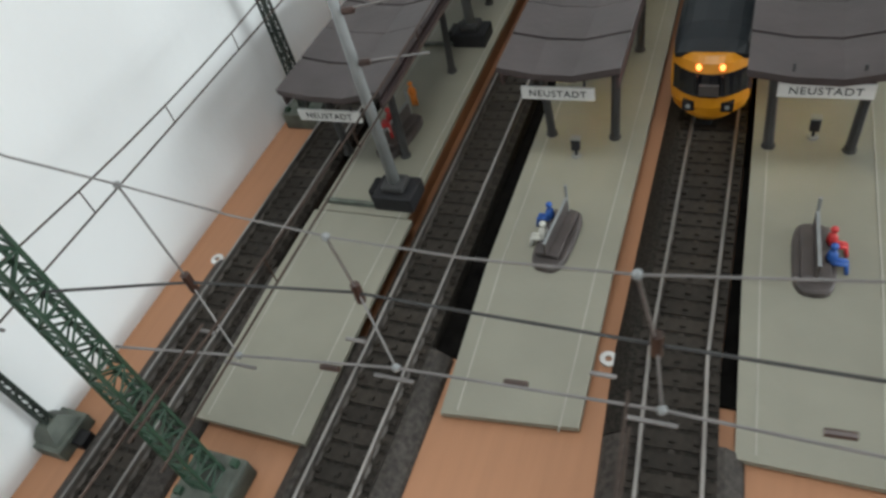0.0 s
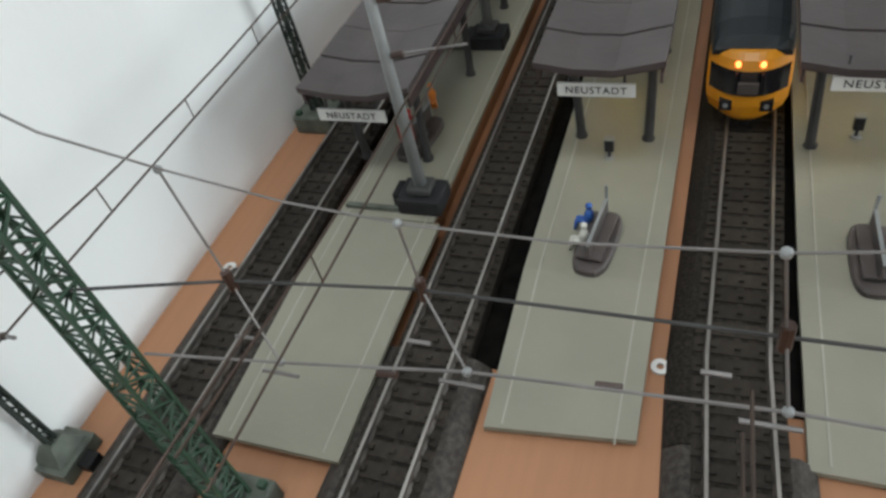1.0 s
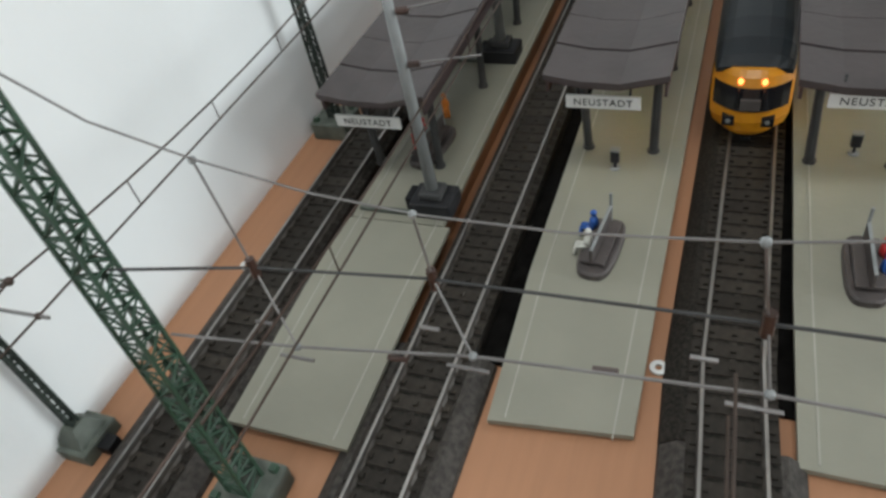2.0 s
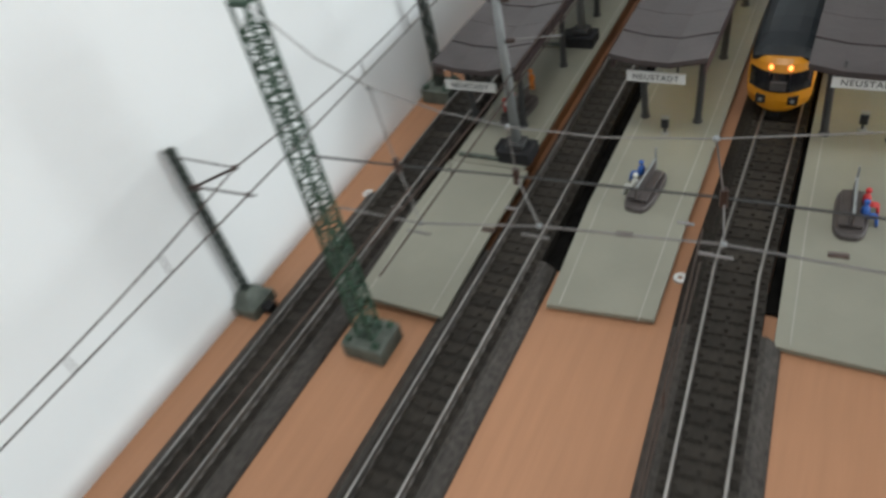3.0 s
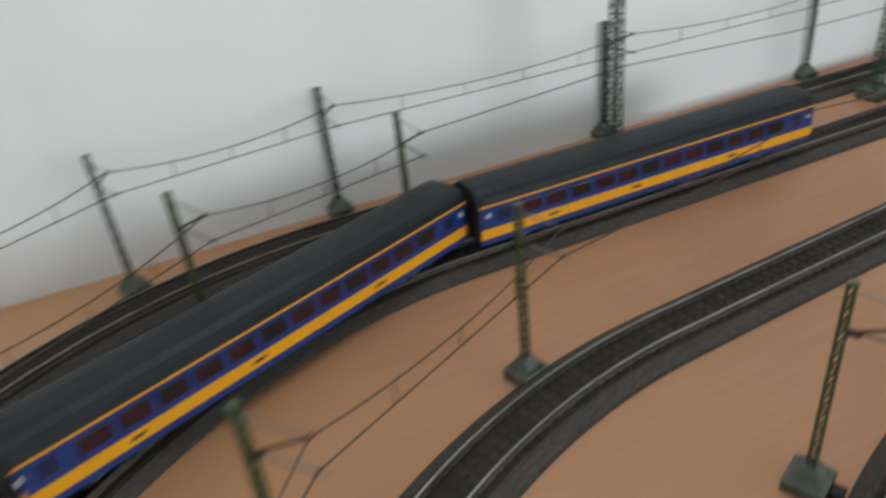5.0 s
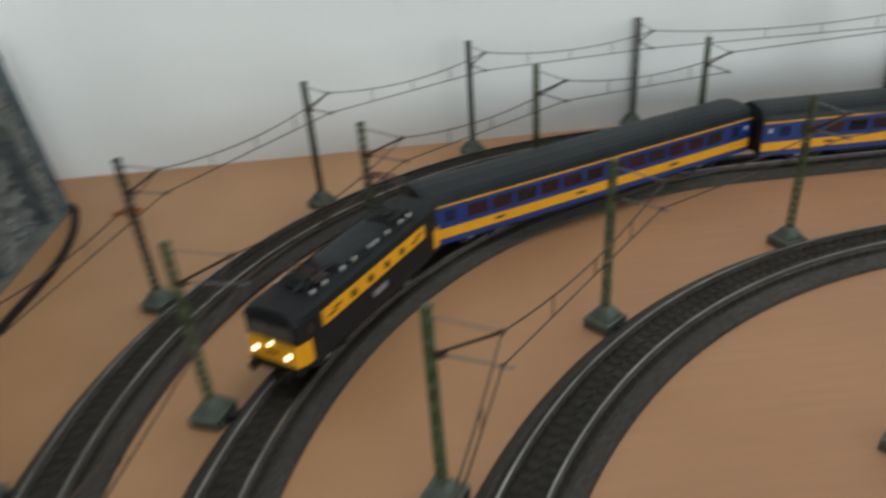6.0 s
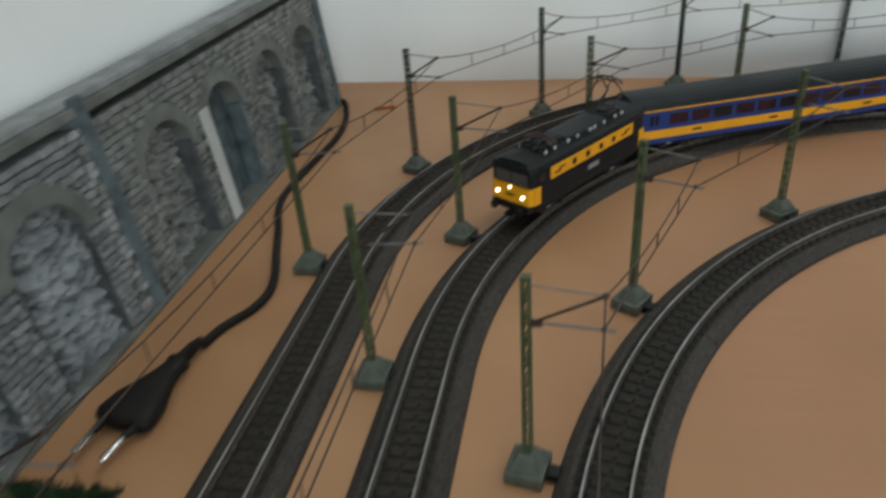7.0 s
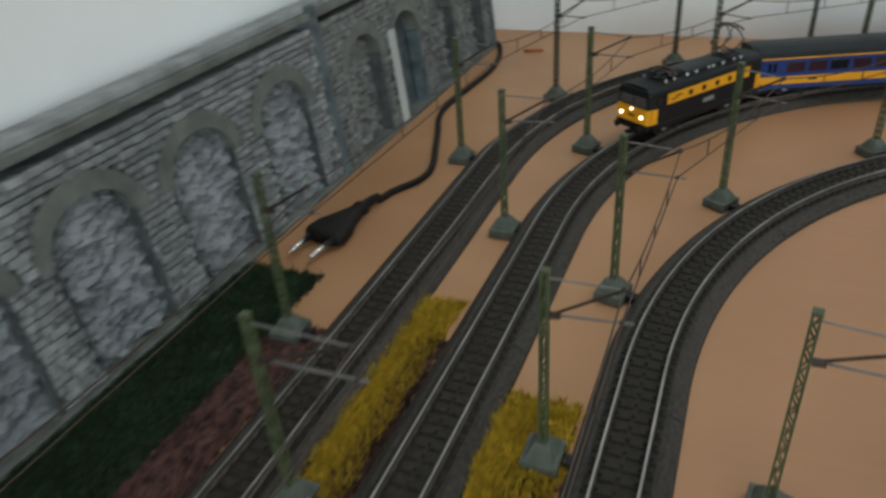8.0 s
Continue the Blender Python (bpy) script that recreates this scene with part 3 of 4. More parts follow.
def mast(name, x, y, toward, colour, label, arms=True, reach=0.031):
    """A small lattice mast on a stepped foot, with two arms towards its track (its +x)."""
    a = math.atan2(toward[1] - y, toward[0] - x)
    m = thing(name, label, "mast", "catenary masts", pose(x, y, 0, 0, 0, math.degrees(a)))
    foot = boxed(-0.0078, 0.0078, -0.0084, 0.0084, 0.0, 0.0060, 0.0006)
    part("foot", foot, FOOT, m, "grey-green moulded foot")
    cap = loft(bmesh.new(), [[(sx * r, sy * r * 1.1, z) for sx, sy in ((-1, -1), (1, -1), (1, 1), (-1, 1))] for r, z in ((0.0060, 0.0060), (0.0056, 0.0072), (0.0034, 0.0112), (0.0026, 0.0125))])
    part("foot_cap", cap, FOOT, m, "tapered top of the foot")
    part("clip", boxed(0.0078, 0.0130, -0.0030, 0.0030, 0.0006, 0.0046, 0.0005), BLACK, m, "black clip to the track bed")
    shaft = bmesh.new()
    lattice(shaft, 0.0014, 0.0014, 0.0110, TOP - 0.001, 0.82, 0.00060, 0.0047)
    box(shaft, -0.0017, 0.0017, -0.0017, 0.0017, TOP - 0.0014, TOP)
    part("shaft", shaft, colour, m, "green lattice shaft")
    if arms:
        up = bmesh.new()
        rod(up, (0.0015, 0, TOP - 0.0195), (reach, 0, CARRY), 0.00065)
        part("upper_arm", up, WIRE, m, "thin dark stay")
        low = bmesh.new()
        rod(low, (0.0015, 0, CONTACT - 0.0008), (reach + 0.004, 0, CONTACT + 0.0012), 0.00055)
        part("lower_arm", low, STEELW, m, "thin grey arm")
        tie = bmesh.new()
        rod(tie, (0.0015, 0, TOP - 0.0035), (reach, 0, CARRY), 0.0004)
        part("tie_bar", tie, STEELW, m)
        for z in (TOP - 0.0195, CONTACT - 0.0008):
            part("insulator", rod(bmesh.new(), (0.0018, 0, z), (0.0058, 0, z + 0.0004), 0.0013, 0.0011, 8), INSUL, m, "dark brown insulator")
        part("clamp", ball(bmesh.new(), (reach, 0, CARRY), 0.0013), WIRE, m)
        part("clamp", ball(bmesh.new(), (reach, 0, CONTACT + 0.001), 0.0011), WIRE, m)
    return m


def nearest(line, x, y):
    best = min(range(int(line.length / 0.002)), key=lambda i: (line.at(i * 0.002)[0] - Vector((x, y))).length)
    return best * 0.002


MASTS = {
    "A": [(-0.113, -0.042), (-0.113, -0.268), (-0.113, -0.498), (-0.086, -0.643), (-0.011, -0.765), (0.107, -0.854), (0.252, -0.890), (0.479, -0.899), (0.700, -0.899)],
    "B": [(-0.031, -0.474), (0.000, -0.607), (0.085, -0.725), (0.211, -0.803), (0.348, -0.824), (0.572, -0.838), (0.790, -0.832)],
    "C": [(0.111, -0.475), (0.172, -0.606), (0.277, -0.701), (0.397, -0.747), (0.519, -0.752), (0.740, -0.752)],
    "D": [(0.160, -0.174), (0.222, -0.416), (0.276, -0.512), (0.518, -0.668)],
}
NODES = {}
for key, places in MASTS.items():
    line = LINES[key]
    NODES[key] = []
    for i, (x, y) in enumerate(places):
        s = nearest(line, x, y)
        p = line.at(s)[0]
        dark = key == "A" and i < 6
        gap = (p - Vector((x, y))).length
        reach = min({"A": 0.034 if i < 6 else 0.027, "B": 0.040, "C": 0.027, "D": 0.034}[key], gap)
        mast("catenary_mast", x, y, p, MASTDARK if dark else OLIVE,
             "dark green catenary mast beside the white wall" if dark else "olive green lattice catenary mast on grey foot", reach=reach)
        d = (p - Vector((x, y))).normalized() * reach
        NODES[key].append(Vector((x + d.x, y + d.y, 0)))


def span(a, b, sag=0.0065, wires=WIRE):
    """One length of overhead line: sagging carrier, straight contact wire, droppers."""
    c = thing("overhead_wire", "thin bronze overhead line with droppers between masts", "wire", "overhead line spans")
    carry = [a.lerp(b, t / 10) + Vector((0, 0, CARRY - sag * 4 * (t / 10) * (1 - t / 10))) for t in range(11)]
    part("carrier_wire", tube(bmesh.new(), carry, 0.00036, 5), wires, c)
    part("contact_wire", tube(bmesh.new(), [a.lerp(b, t / 4) + Vector((0, 0, CONTACT + 0.001)) for t in range(5)], 0.00036, 5), wires, c)
    n = 3 if (b - a).length < 0.18 else 4
    for k in range(n):
        t = (k + 1) / (n + 1)
        p = a.lerp(b, t)
        top = CARRY - sag * 4 * t * (1 - t)
        part("dropper", rod(bmesh.new(), p + Vector((0, 0, CONTACT + 0.001)), p + Vector((0, 0, top)), 0.0003, None, 4), wires, c)
    return c


NODES["A"].insert(0, Vector((-0.080, 0.185, 0)))
NODES["A"].insert(0, Vector((-0.080, 0.420, 0)))
NODES["C"].insert(0, Vector((0.1045, -0.298, 0)))
NODES["C"].insert(0, Vector((0.091, -0.033, 0)))
lead = [Vector((-0.004, -0.036, CARRY)), Vector((-0.012, -0.180, CARRY - 0.003)), Vector((-0.018, -0.318, CARRY + 0.001)), NODES["B"][0] + Vector((0, 0, CARRY))]
wire = link_mesh("feeder_wire", tube(bmesh.new(), lead, 0.00036, 5), WIRE)
tagged(wire, "single thin bronze wire between tower and masts", "wire")
CURVE_B = NODES["B"]
NODES["B"] = [Vector((-0.003, -0.066, 0))]
NODES["B"].insert(0, Vector((-0.003, 0.205, 0)))
NODES["B"].insert(0, Vector((-0.001, 0.430, 0)))
NODES["D"].insert(0, Vector((0.186, 0.06, 0)))
for key in NODES:
    for a, b in zip(NODES[key], NODES[key][1:]):
        span(a, b)
for a, b in zip(CURVE_B, CURVE_B[1:]):
    span(a, b)


# ---- tall lattice towers with the cross-span ropes ----
def tower(x, y, height, label, colour=GREEN, rx=0.0, ry=0.0, half=0.0038):
    t = thing("lattice_tower", label, "tower", "lattice towers", pose(x, y, 0, rx, ry))
    part("base", boxed(-0.0100, 0.0100, -0.0092, 0.0092, 0.0, 0.0095, 0.0012), FOOT, t, "grey-green block base")
    for sx in (-1, 1):
        for sy in (-1, 1):
            part("bolt", boxed(sx * 0.0070 - 0.0012, sx * 0.0070 + 0.0012, sy * 0.0064 - 0.0012, sy * 0.0064 + 0.0012, 0.0094, 0.0116), GREEN, t)
    part("lattice_shaft", lattice(bmesh.new(), half, half, 0.0095, height - 0.001, 0.75, 0.00068, 0.0056), colour, t, "green four-sided lattice shaft")
    part("head", boxed(-0.0036, 0.0036, -0.0036, 0.0036, height - 0.002, height, 0.0005), colour, t)
    return t


tower(-0.0408, -0.0450, 0.161, "tall green lattice tower on a grey block beside the platform", GREEN, -0.60, 0.42)
tower(-0.0310, -0.3190, 0.171, "tall green lattice tower between the two wall tracks")
tower(0.2620, -0.0400, 0.163, "tall green lattice tower at the far end of the cross-span")
tower(-0.1040, 0.1480, 0.118, "dark slim lattice tower behind the wall canopy", MASTDARK, half=0.0021)


def cross_span(points_top, points_mid, points_low, drops, label):
    c = thing("cross_span", label, "wire", "cross-spans")
    part("rope", tube(bmesh.new(), points_top, 0.00026, 6), STEELW, c, "grey sagging rope")
    part("upper_wire", tube(bmesh.new(), points_mid, 0.0004, 6), POST, c)
    part("lower_wire", tube(bmesh.new(), points_low, 0.0004, 6), STEELW, c)
    for hi, mid, lo in drops:
        bm = bmesh.new()
        rod(bm, hi, mid, 0.0003), rod(bm, mid, lo, 0.0003)
        part("hanger", bm, STEELW, c)
        part("knot", ball(bmesh.new(), hi, 0.0010), GREYM, c, "pale clamp")
        part("knot", ball(bmesh.new(), lo, 0.0011), GREYM, c)
        part("insulator", rod(bmesh.new(), Vector(mid) + Vector((0, 0, 0.003)), Vector(mid) - Vector((0, 0, 0.003)), 0.0012, 0.0012, 8), INSUL, c, "dark insulator")
        part("tube_arm", rod(bmesh.new(), Vector(lo) + Vector((-0.007, 0, -0.005)), Vector(lo) + Vector((0.003, 0, -0.005)), 0.0005), STEELW, c, "short pale tube")
        part("tube_arm", rod(bmesh.new(), Vector(lo) + Vector((-0.014, 0.004, 0.002)), Vector(lo) + Vector((-0.009, 0.004, 0.002)), 0.0005), STEELW, c, "short pale tube")
    for p in points_low[1:-1]:
        part("insulator", rod(bmesh.new(), Vector(p) + Vector((0.026, 0, 0.003)), Vector(p) + Vector((0.031, 0, 0.0035)), 0.0008, 0.0008, 8), INSUL, c, "dark insulator")
    return c


cross_span([(-0.041, -0.0435, 0.161), (-0.030, -0.033, 0.136), (-0.020, -0.022, 0.119), (0.004, -0.020, 0.111), (0.030, -0.021, 0.109), (0.060, -0.024, 0.1115), (0.092, -0.029, 0.119), (0.17, -0.035, 0.138), (0.262, -0.04, 0.161)],
           [(-0.038, -0.0435, 0.104), (-0.017, -0.024, 0.0885), (0.025, -0.018, 0.0865), (0.095, -0.027, 0.098), (0.17, -0.03, 0.102), (0.259, -0.04, 0.106)],
           [(-0.036, -0.040, 0.078), (-0.009, -0.030, 0.0675), (0.039, -0.030, 0.0770), (0.097, -0.033, 0.0860), (0.258, -0.04, 0.092)],
           [((-0.021, -0.022, 0.119), (-0.017, -0.024, 0.0885), (-0.009, -0.030, 0.0675)), ((0.028, -0.021, 0.109), (0.027, -0.018, 0.0867), (0.039, -0.030, 0.0770)), ((0.092, -0.029, 0.119), (0.095, -0.027, 0.098), (0.097, -0.033, 0.0860))],
           "grey cross-span ropes with pale clamps over the station tracks")
# wire from the tower down the wall platform, and the grey round mast that carries it
g = thing("round_mast", "light grey round mast on a dark block foot", "mast", "", pose(-0.0242, 0.0856, 0))
part("foot", boxed(-0.0090, 0.0090, -0.0072, 0.0072, 0.0105, 0.0180, 0.001), DARK, g, "dark grey block foot")
part("collar", boxed(-0.0050, 0.0050, -0.0046, 0.0046, 0.0180, 0.0215, 0.0012), POST, g)
part("clip", boxed(-0.0120, -0.0090, -0.0035, 0.0055, 0.0112, 0.0175, 0.0006), BLACK, g, "black clip")
part("tie_bar", boxed(-0.0330, -0.0090, -0.0065, -0.0045, 0.0108, 0.0128, 0.0004), FOOT, g, "grey-green bar along the card joint")
part("shaft", rod(bmesh.new(), (0, 0, 0.0210), (-0.0005, 0.0, 0.122), 0.0025, 0.0017, 12), GREYM, g, "light grey tapered tube", smooth=True)
for z, lx in ((0.098, 0.020), (0.078, 0.028)):
    part("bracket", rod(bmesh.new(), (0, 0, z), (lx, 0.004, z + 0.002), 0.0005), STEELW, g)
    part("insulator", rod(bmesh.new(), (0.002, 0, z), (0.006, 0.001, z), 0.0013, 0.0013, 8), INSUL, g, "dark insulator")
g2 = copy_thing(g, pose(-0.0300, 0.2060, 0))
tagged(g2, "light grey round mast beside the canopy")


# ---- trains ----
def section(width, z0, z1, roof, n=7):
    """Half-round roofed body section as (x, z) pairs, bottom left round to bottom right."""
    w = width / 2
    pts = [(-w, z0), (-w, z1)]
    for i in range(1, n):
        a = math.pi * (1 - i / n)
        pts.append((w * math.copysign(abs(math.cos(a)) ** 0.75, math.cos(a)), z1 + roof * math.sin(a) ** 0.8))
    return pts + [(w, z1), (w, z0)]


def wheelset(parent, y, r=0.0052):
    b = part("bogie", boxed(-0.0110, 0.0110, y - 0.0125, y + 0.0125, 0.0125, 0.0195, 0.001), BLACK, parent, "black bogie frame")
    for dy in (-0.0085, 0.0085):
        for x in (-0.0088, 0.0088):
            bm = bmesh.new()
            rod(bm, (x - 0.0012, y + dy, 0.0102 + r), (x + 0.0012, y + dy, 0.0102 + r), r, r, 16)
            part("wheel", bm, DARK, b, "dark steel wheel")
    for x in (-0.0118, 0.0118):
        for dy in (-0.006, 0.006):
            part("axle_box", boxed(x - 0.001, x + 0.001, y + dy - 0.0016, y + dy + 0.0016, 0.0140, 0.0172, 0.0003), GREYM if dy > 0 else BLACK, b)


def pantograph(parent, y, raised):
    p = part("pantograph", boxed(-0.0075, 0.0075, y - 0.0085, y + 0.0085, 0.0520, 0.0529, 0.0002), DARK, parent, "raised wire pantograph" if raised else "folded wire pantograph")
    h = 0.0745 if raised else 0.0565
    for x in (-0.0068, 0.0068):
        for dy in (-0.0075, 0.0075):
            part("base_insulator", rod(bmesh.new(), (x, y + dy, 0.0488), (x, y + dy, 0.0522), 0.0011, 0.0009, 8), INSUL, p, "brown base insulator")
    part("spring_box", boxed(-0.0032, 0.0032, y - 0.0060, y + 0.0060, 0.0529, 0.0546, 0.0004), BLACK, p)
    arms = bmesh.new()
    for x in (-0.0062, 0.0062):
        for s in (-1, 1):
            knee = (x * 0.95, y + s * (0.0125 if raised else 0.0145), (0.0625 if raised else 0.0548))
            rod(arms, (x, y - s * 0.0065, 0.0530), knee, 0.0006, None, 5)
            rod(arms, knee, (x * 0.8, y + s * 0.0022, h), 0.0005, None, 5)
    part("frame_arm", arms, DARK, p)
    bow = bmesh.new()
    for s in (-1, 1):
        tube(bow, [(x, y + s * 0.0024, h + 0.001 - (abs(x) / 0.0115) ** 4 * 0.003) for x in (-0.0115, -0.0085, -0.004, 0, 0.004, 0.0085, 0.0115)], 0.0007, 5)
    part("contact_bow", bow, INSUL, p, "brown contact bow")


def locomotive(m):
    """Centre of its length at the origin, front to +y."""
    t = thing("locomotive", "yellow and anthracite electric model locomotive with lit headlamps", "locomotive", "", m)
    half = 0.0625
    body = []
    for y, k in ((-half, 0.88), (-half + 0.003, 0.97), (-half + 0.009, 1), (half - 0.009, 1), (half - 0.003, 0.97), (half, 0.88)):
        body.append([(x * k, y, z) for x, z in section(0.0330, 0.0215, 0.0455, 0.0055, 9)])
    part("body", loft(bmesh.new(), body), LOCOGREY, t, "anthracite body shell")
    hatch = [[(x * k, y, z) for x, z in section(0.0190, 0.0490, 0.0518, 0.0018, 7)] for y, k in ((-0.0240, 0.9), (-0.0225, 1.0), (0.0185, 1.0), (0.0200, 0.9))]
    part("roof_hatch", loft(bmesh.new(), hatch), ROOFBLUE, t, "raised grey roof hatch")
    part("roof_vent", loft(bmesh.new(), [[(0.0080 * math.cos(a) * k, 0.0235 + 0.0032 * math.sin(a) * k, z) for a in (2 * math.pi * i / 16 for i in range(16))] for z, k in ((0.0500, 1.0), (0.0536, 1.0), (0.0544, 0.85))]), BLACK, t, "black oval roof vent")
    for x in (-0.0125, 0.0125):
        part("roof_cable", tube(bmesh.new(), [(x, y, 0.0500 + 0.0006 * math.sin(y * 900)) for y in np.linspace(-0.045, 0.045, 16)], 0.0004, 5), BLACK, t, "black roof cable")
    part("underframe", boxed(-0.0135, 0.0135, -0.056, 0.056, 0.0165, 0.0216, 0.0006), BLACK, t)
    for e in (1, -1):
        f = half * e
        nose = loft(bmesh.new(), [[(x, f + e * d, z) for x, z in ((-w, lo), (w, lo), (w, hi), (-w, hi))] for d, w, lo, hi in ((-0.004, 0.0162, 0.0235, 0.0350), (0.0006, 0.0152, 0.0235, 0.0350), (0.0026, 0.0140, 0.0240, 0.0345))])
        front = part("front_panel", nose, YELLOW, t, "yellow front panel")
        part("buffer_beam", boxed(-0.0145, 0.0145, f - 0.003, f + 0.003, 0.0185, 0.0236, 0.0006), BLACK, t, "black buffer beam")
        for x in (-0.0098, 0.0098):
            b = bmesh.new()
            rod(b, (x, f, 0.0208), (x, f + e * 0.0068, 0.0208), 0.0011, None, 8)
            rod(b, (x, f + e * 0.0062, 0.0208), (x, f + e * 0.0072, 0.0208), 0.0026, None, 12)
            part("buffer", b, BLACK, t, "round black buffer")
        part("coupler", boxed(-0.002, 0.002, f, f + e * 0.006, 0.0150, 0.0175) if e > 0 else boxed(-0.002, 0.002, f - 0.006, f, 0.0150, 0.0175), BLACK, t, "black hook coupler")
        part("screen_frame", loft(bmesh.new(), [[(x, f + e * d, z) for x, z in ((-w, 0.0352), (w, 0.0352), (w - 0.0004, 0.0452), (-w + 0.0004, 0.0452))] for d, w in ((-0.004, 0.0158), (0.0010, 0.0148))]), LOCOGREY, t, "anthracite windscreen surround")
        for sx in (-1, 1):
            pane = [[(sx * x, f + e * d, z) for x, z in ((0.0008, 0.0363), (0.0126, 0.0363), (0.0120, 0.0437), (0.0008, 0.0437))] for d in (-0.002, 0.0014)]
            part("windscreen", loft(bmesh.new(), pane), SCREEN, t, "glossy windscreen pane, grey for reflected light")
        part("roof_brow", loft(bmesh.new(), [[(x, f + e * d, z) for x, z in ((-w, 0.0450), (w, 0.0450), (w * 0.86, 0.0488), (-w * 0.86, 0.0488))] for d, w in ((-0.010, 0.0160), (0.0016, 0.0150))]), LOCOGREY, t, "flat brow over the windscreen")
        lit = LAMP_W if e > 0 else GLASS
        for x, z in ((-0.0098, 0.0290), (0.0098, 0.0290), (0.0, 0.0338)):
            r = 0.0013 if x else 0.0009
            part("headlamp", rod(bmesh.new(), (x, f + e * 0.0015, z), (x, f + e * 0.0032, z), r, r * 0.9, 12), lit, front, "lit round headlamp" if e > 0 else "unlit round lamp")
        part("number_plate", boxed(-0.003, 0.003, min(f, f + e * 0.0029), max(f, f + e * 0.0029), 0.0283, 0.0297), BLACK, front, "small dark plate")
        part("corner_panel", boxed(-0.01685, 0.01685, f * 0.935 - 0.0028, f * 0.935 + 0.0028, 0.0238, 0.0352, 0.0003), YELLOW, t, "yellow front corner")
        part("cab_window", boxed(-0.01675, 0.01675, f * 0.88 - 0.0026, f * 0.88 + 0.0026, 0.0380, 0.0438, 0.0003), GLASS, t, "dark cab side window")
    for side in (-1, 1):
        x = side * 0.01655
        a, b = (x - 0.0004, x + 0.0004)
        band = part("side_band", boxed(a, b, -0.046, 0.046, 0.0362, 0.0442, 0.0002), YELLOW, t, "yellow side band")
        for y in (-0.022, -0.0075, 0.0075, 0.022):
            part("porthole", rod(bmesh.new(), (x - side * 0.0002, y, 0.0402), (x + side * 0.0008, y, 0.0402), 0.0022, None, 12), GLASS, band, "round dark porthole")
        for y in (-0.037, 0.037):
            logo = bmesh.new()
            for dy, z in ((-0.0022, 0.0412), (0.0022, 0.0394)):
                box(logo, x + side * 0.0003 - 0.0003, x + side * 0.0003 + 0.0003, y + dy - 0.0032, y + dy + 0.0032, z - 0.0005, z + 0.0005)
            box(logo, x + side * 0.0003 - 0.0003, x + side * 0.0003 + 0.0003, y - 0.0005, y + 0.0005, 0.0394, 0.0412)
            part("emblem", logo, LOCOGREY, band, "dark plain emblem strokes")
        part("number_bars", boxed(min(x, x + side * 0.0003), max(x, x + side * 0.0003), -0.006, 0.006, 0.0278, 0.0312), GREYM, t, "pale bars in place of a fleet number")
        part("step_rail", boxed(min(x, x + side * 0.0002), max(x, x + side * 0.0002), -0.055, 0.055, 0.0222, 0.0230), DARK, t)
        for y in (-0.041, -0.033, -0.020, -0.009, -0.004, 0.010, 0.020, 0.034, 0.043):
            if side < 0 or y in (0.034, 0.043):
                part("roof_insulator", ball(rod(bmesh.new(), (side * 0.0105, y, 0.0488), (side * 0.0105, y, 0.0516), 0.0005, None, 6), (side * 0.0105, y, 0.0518), 0.0009), WHITE, t, "white roof insulator")
    pantograph(t, 0.036, False), pantograph(t, -0.036, True)
    wheelset(t, 0.036), wheelset(t, -0.036)
    return t


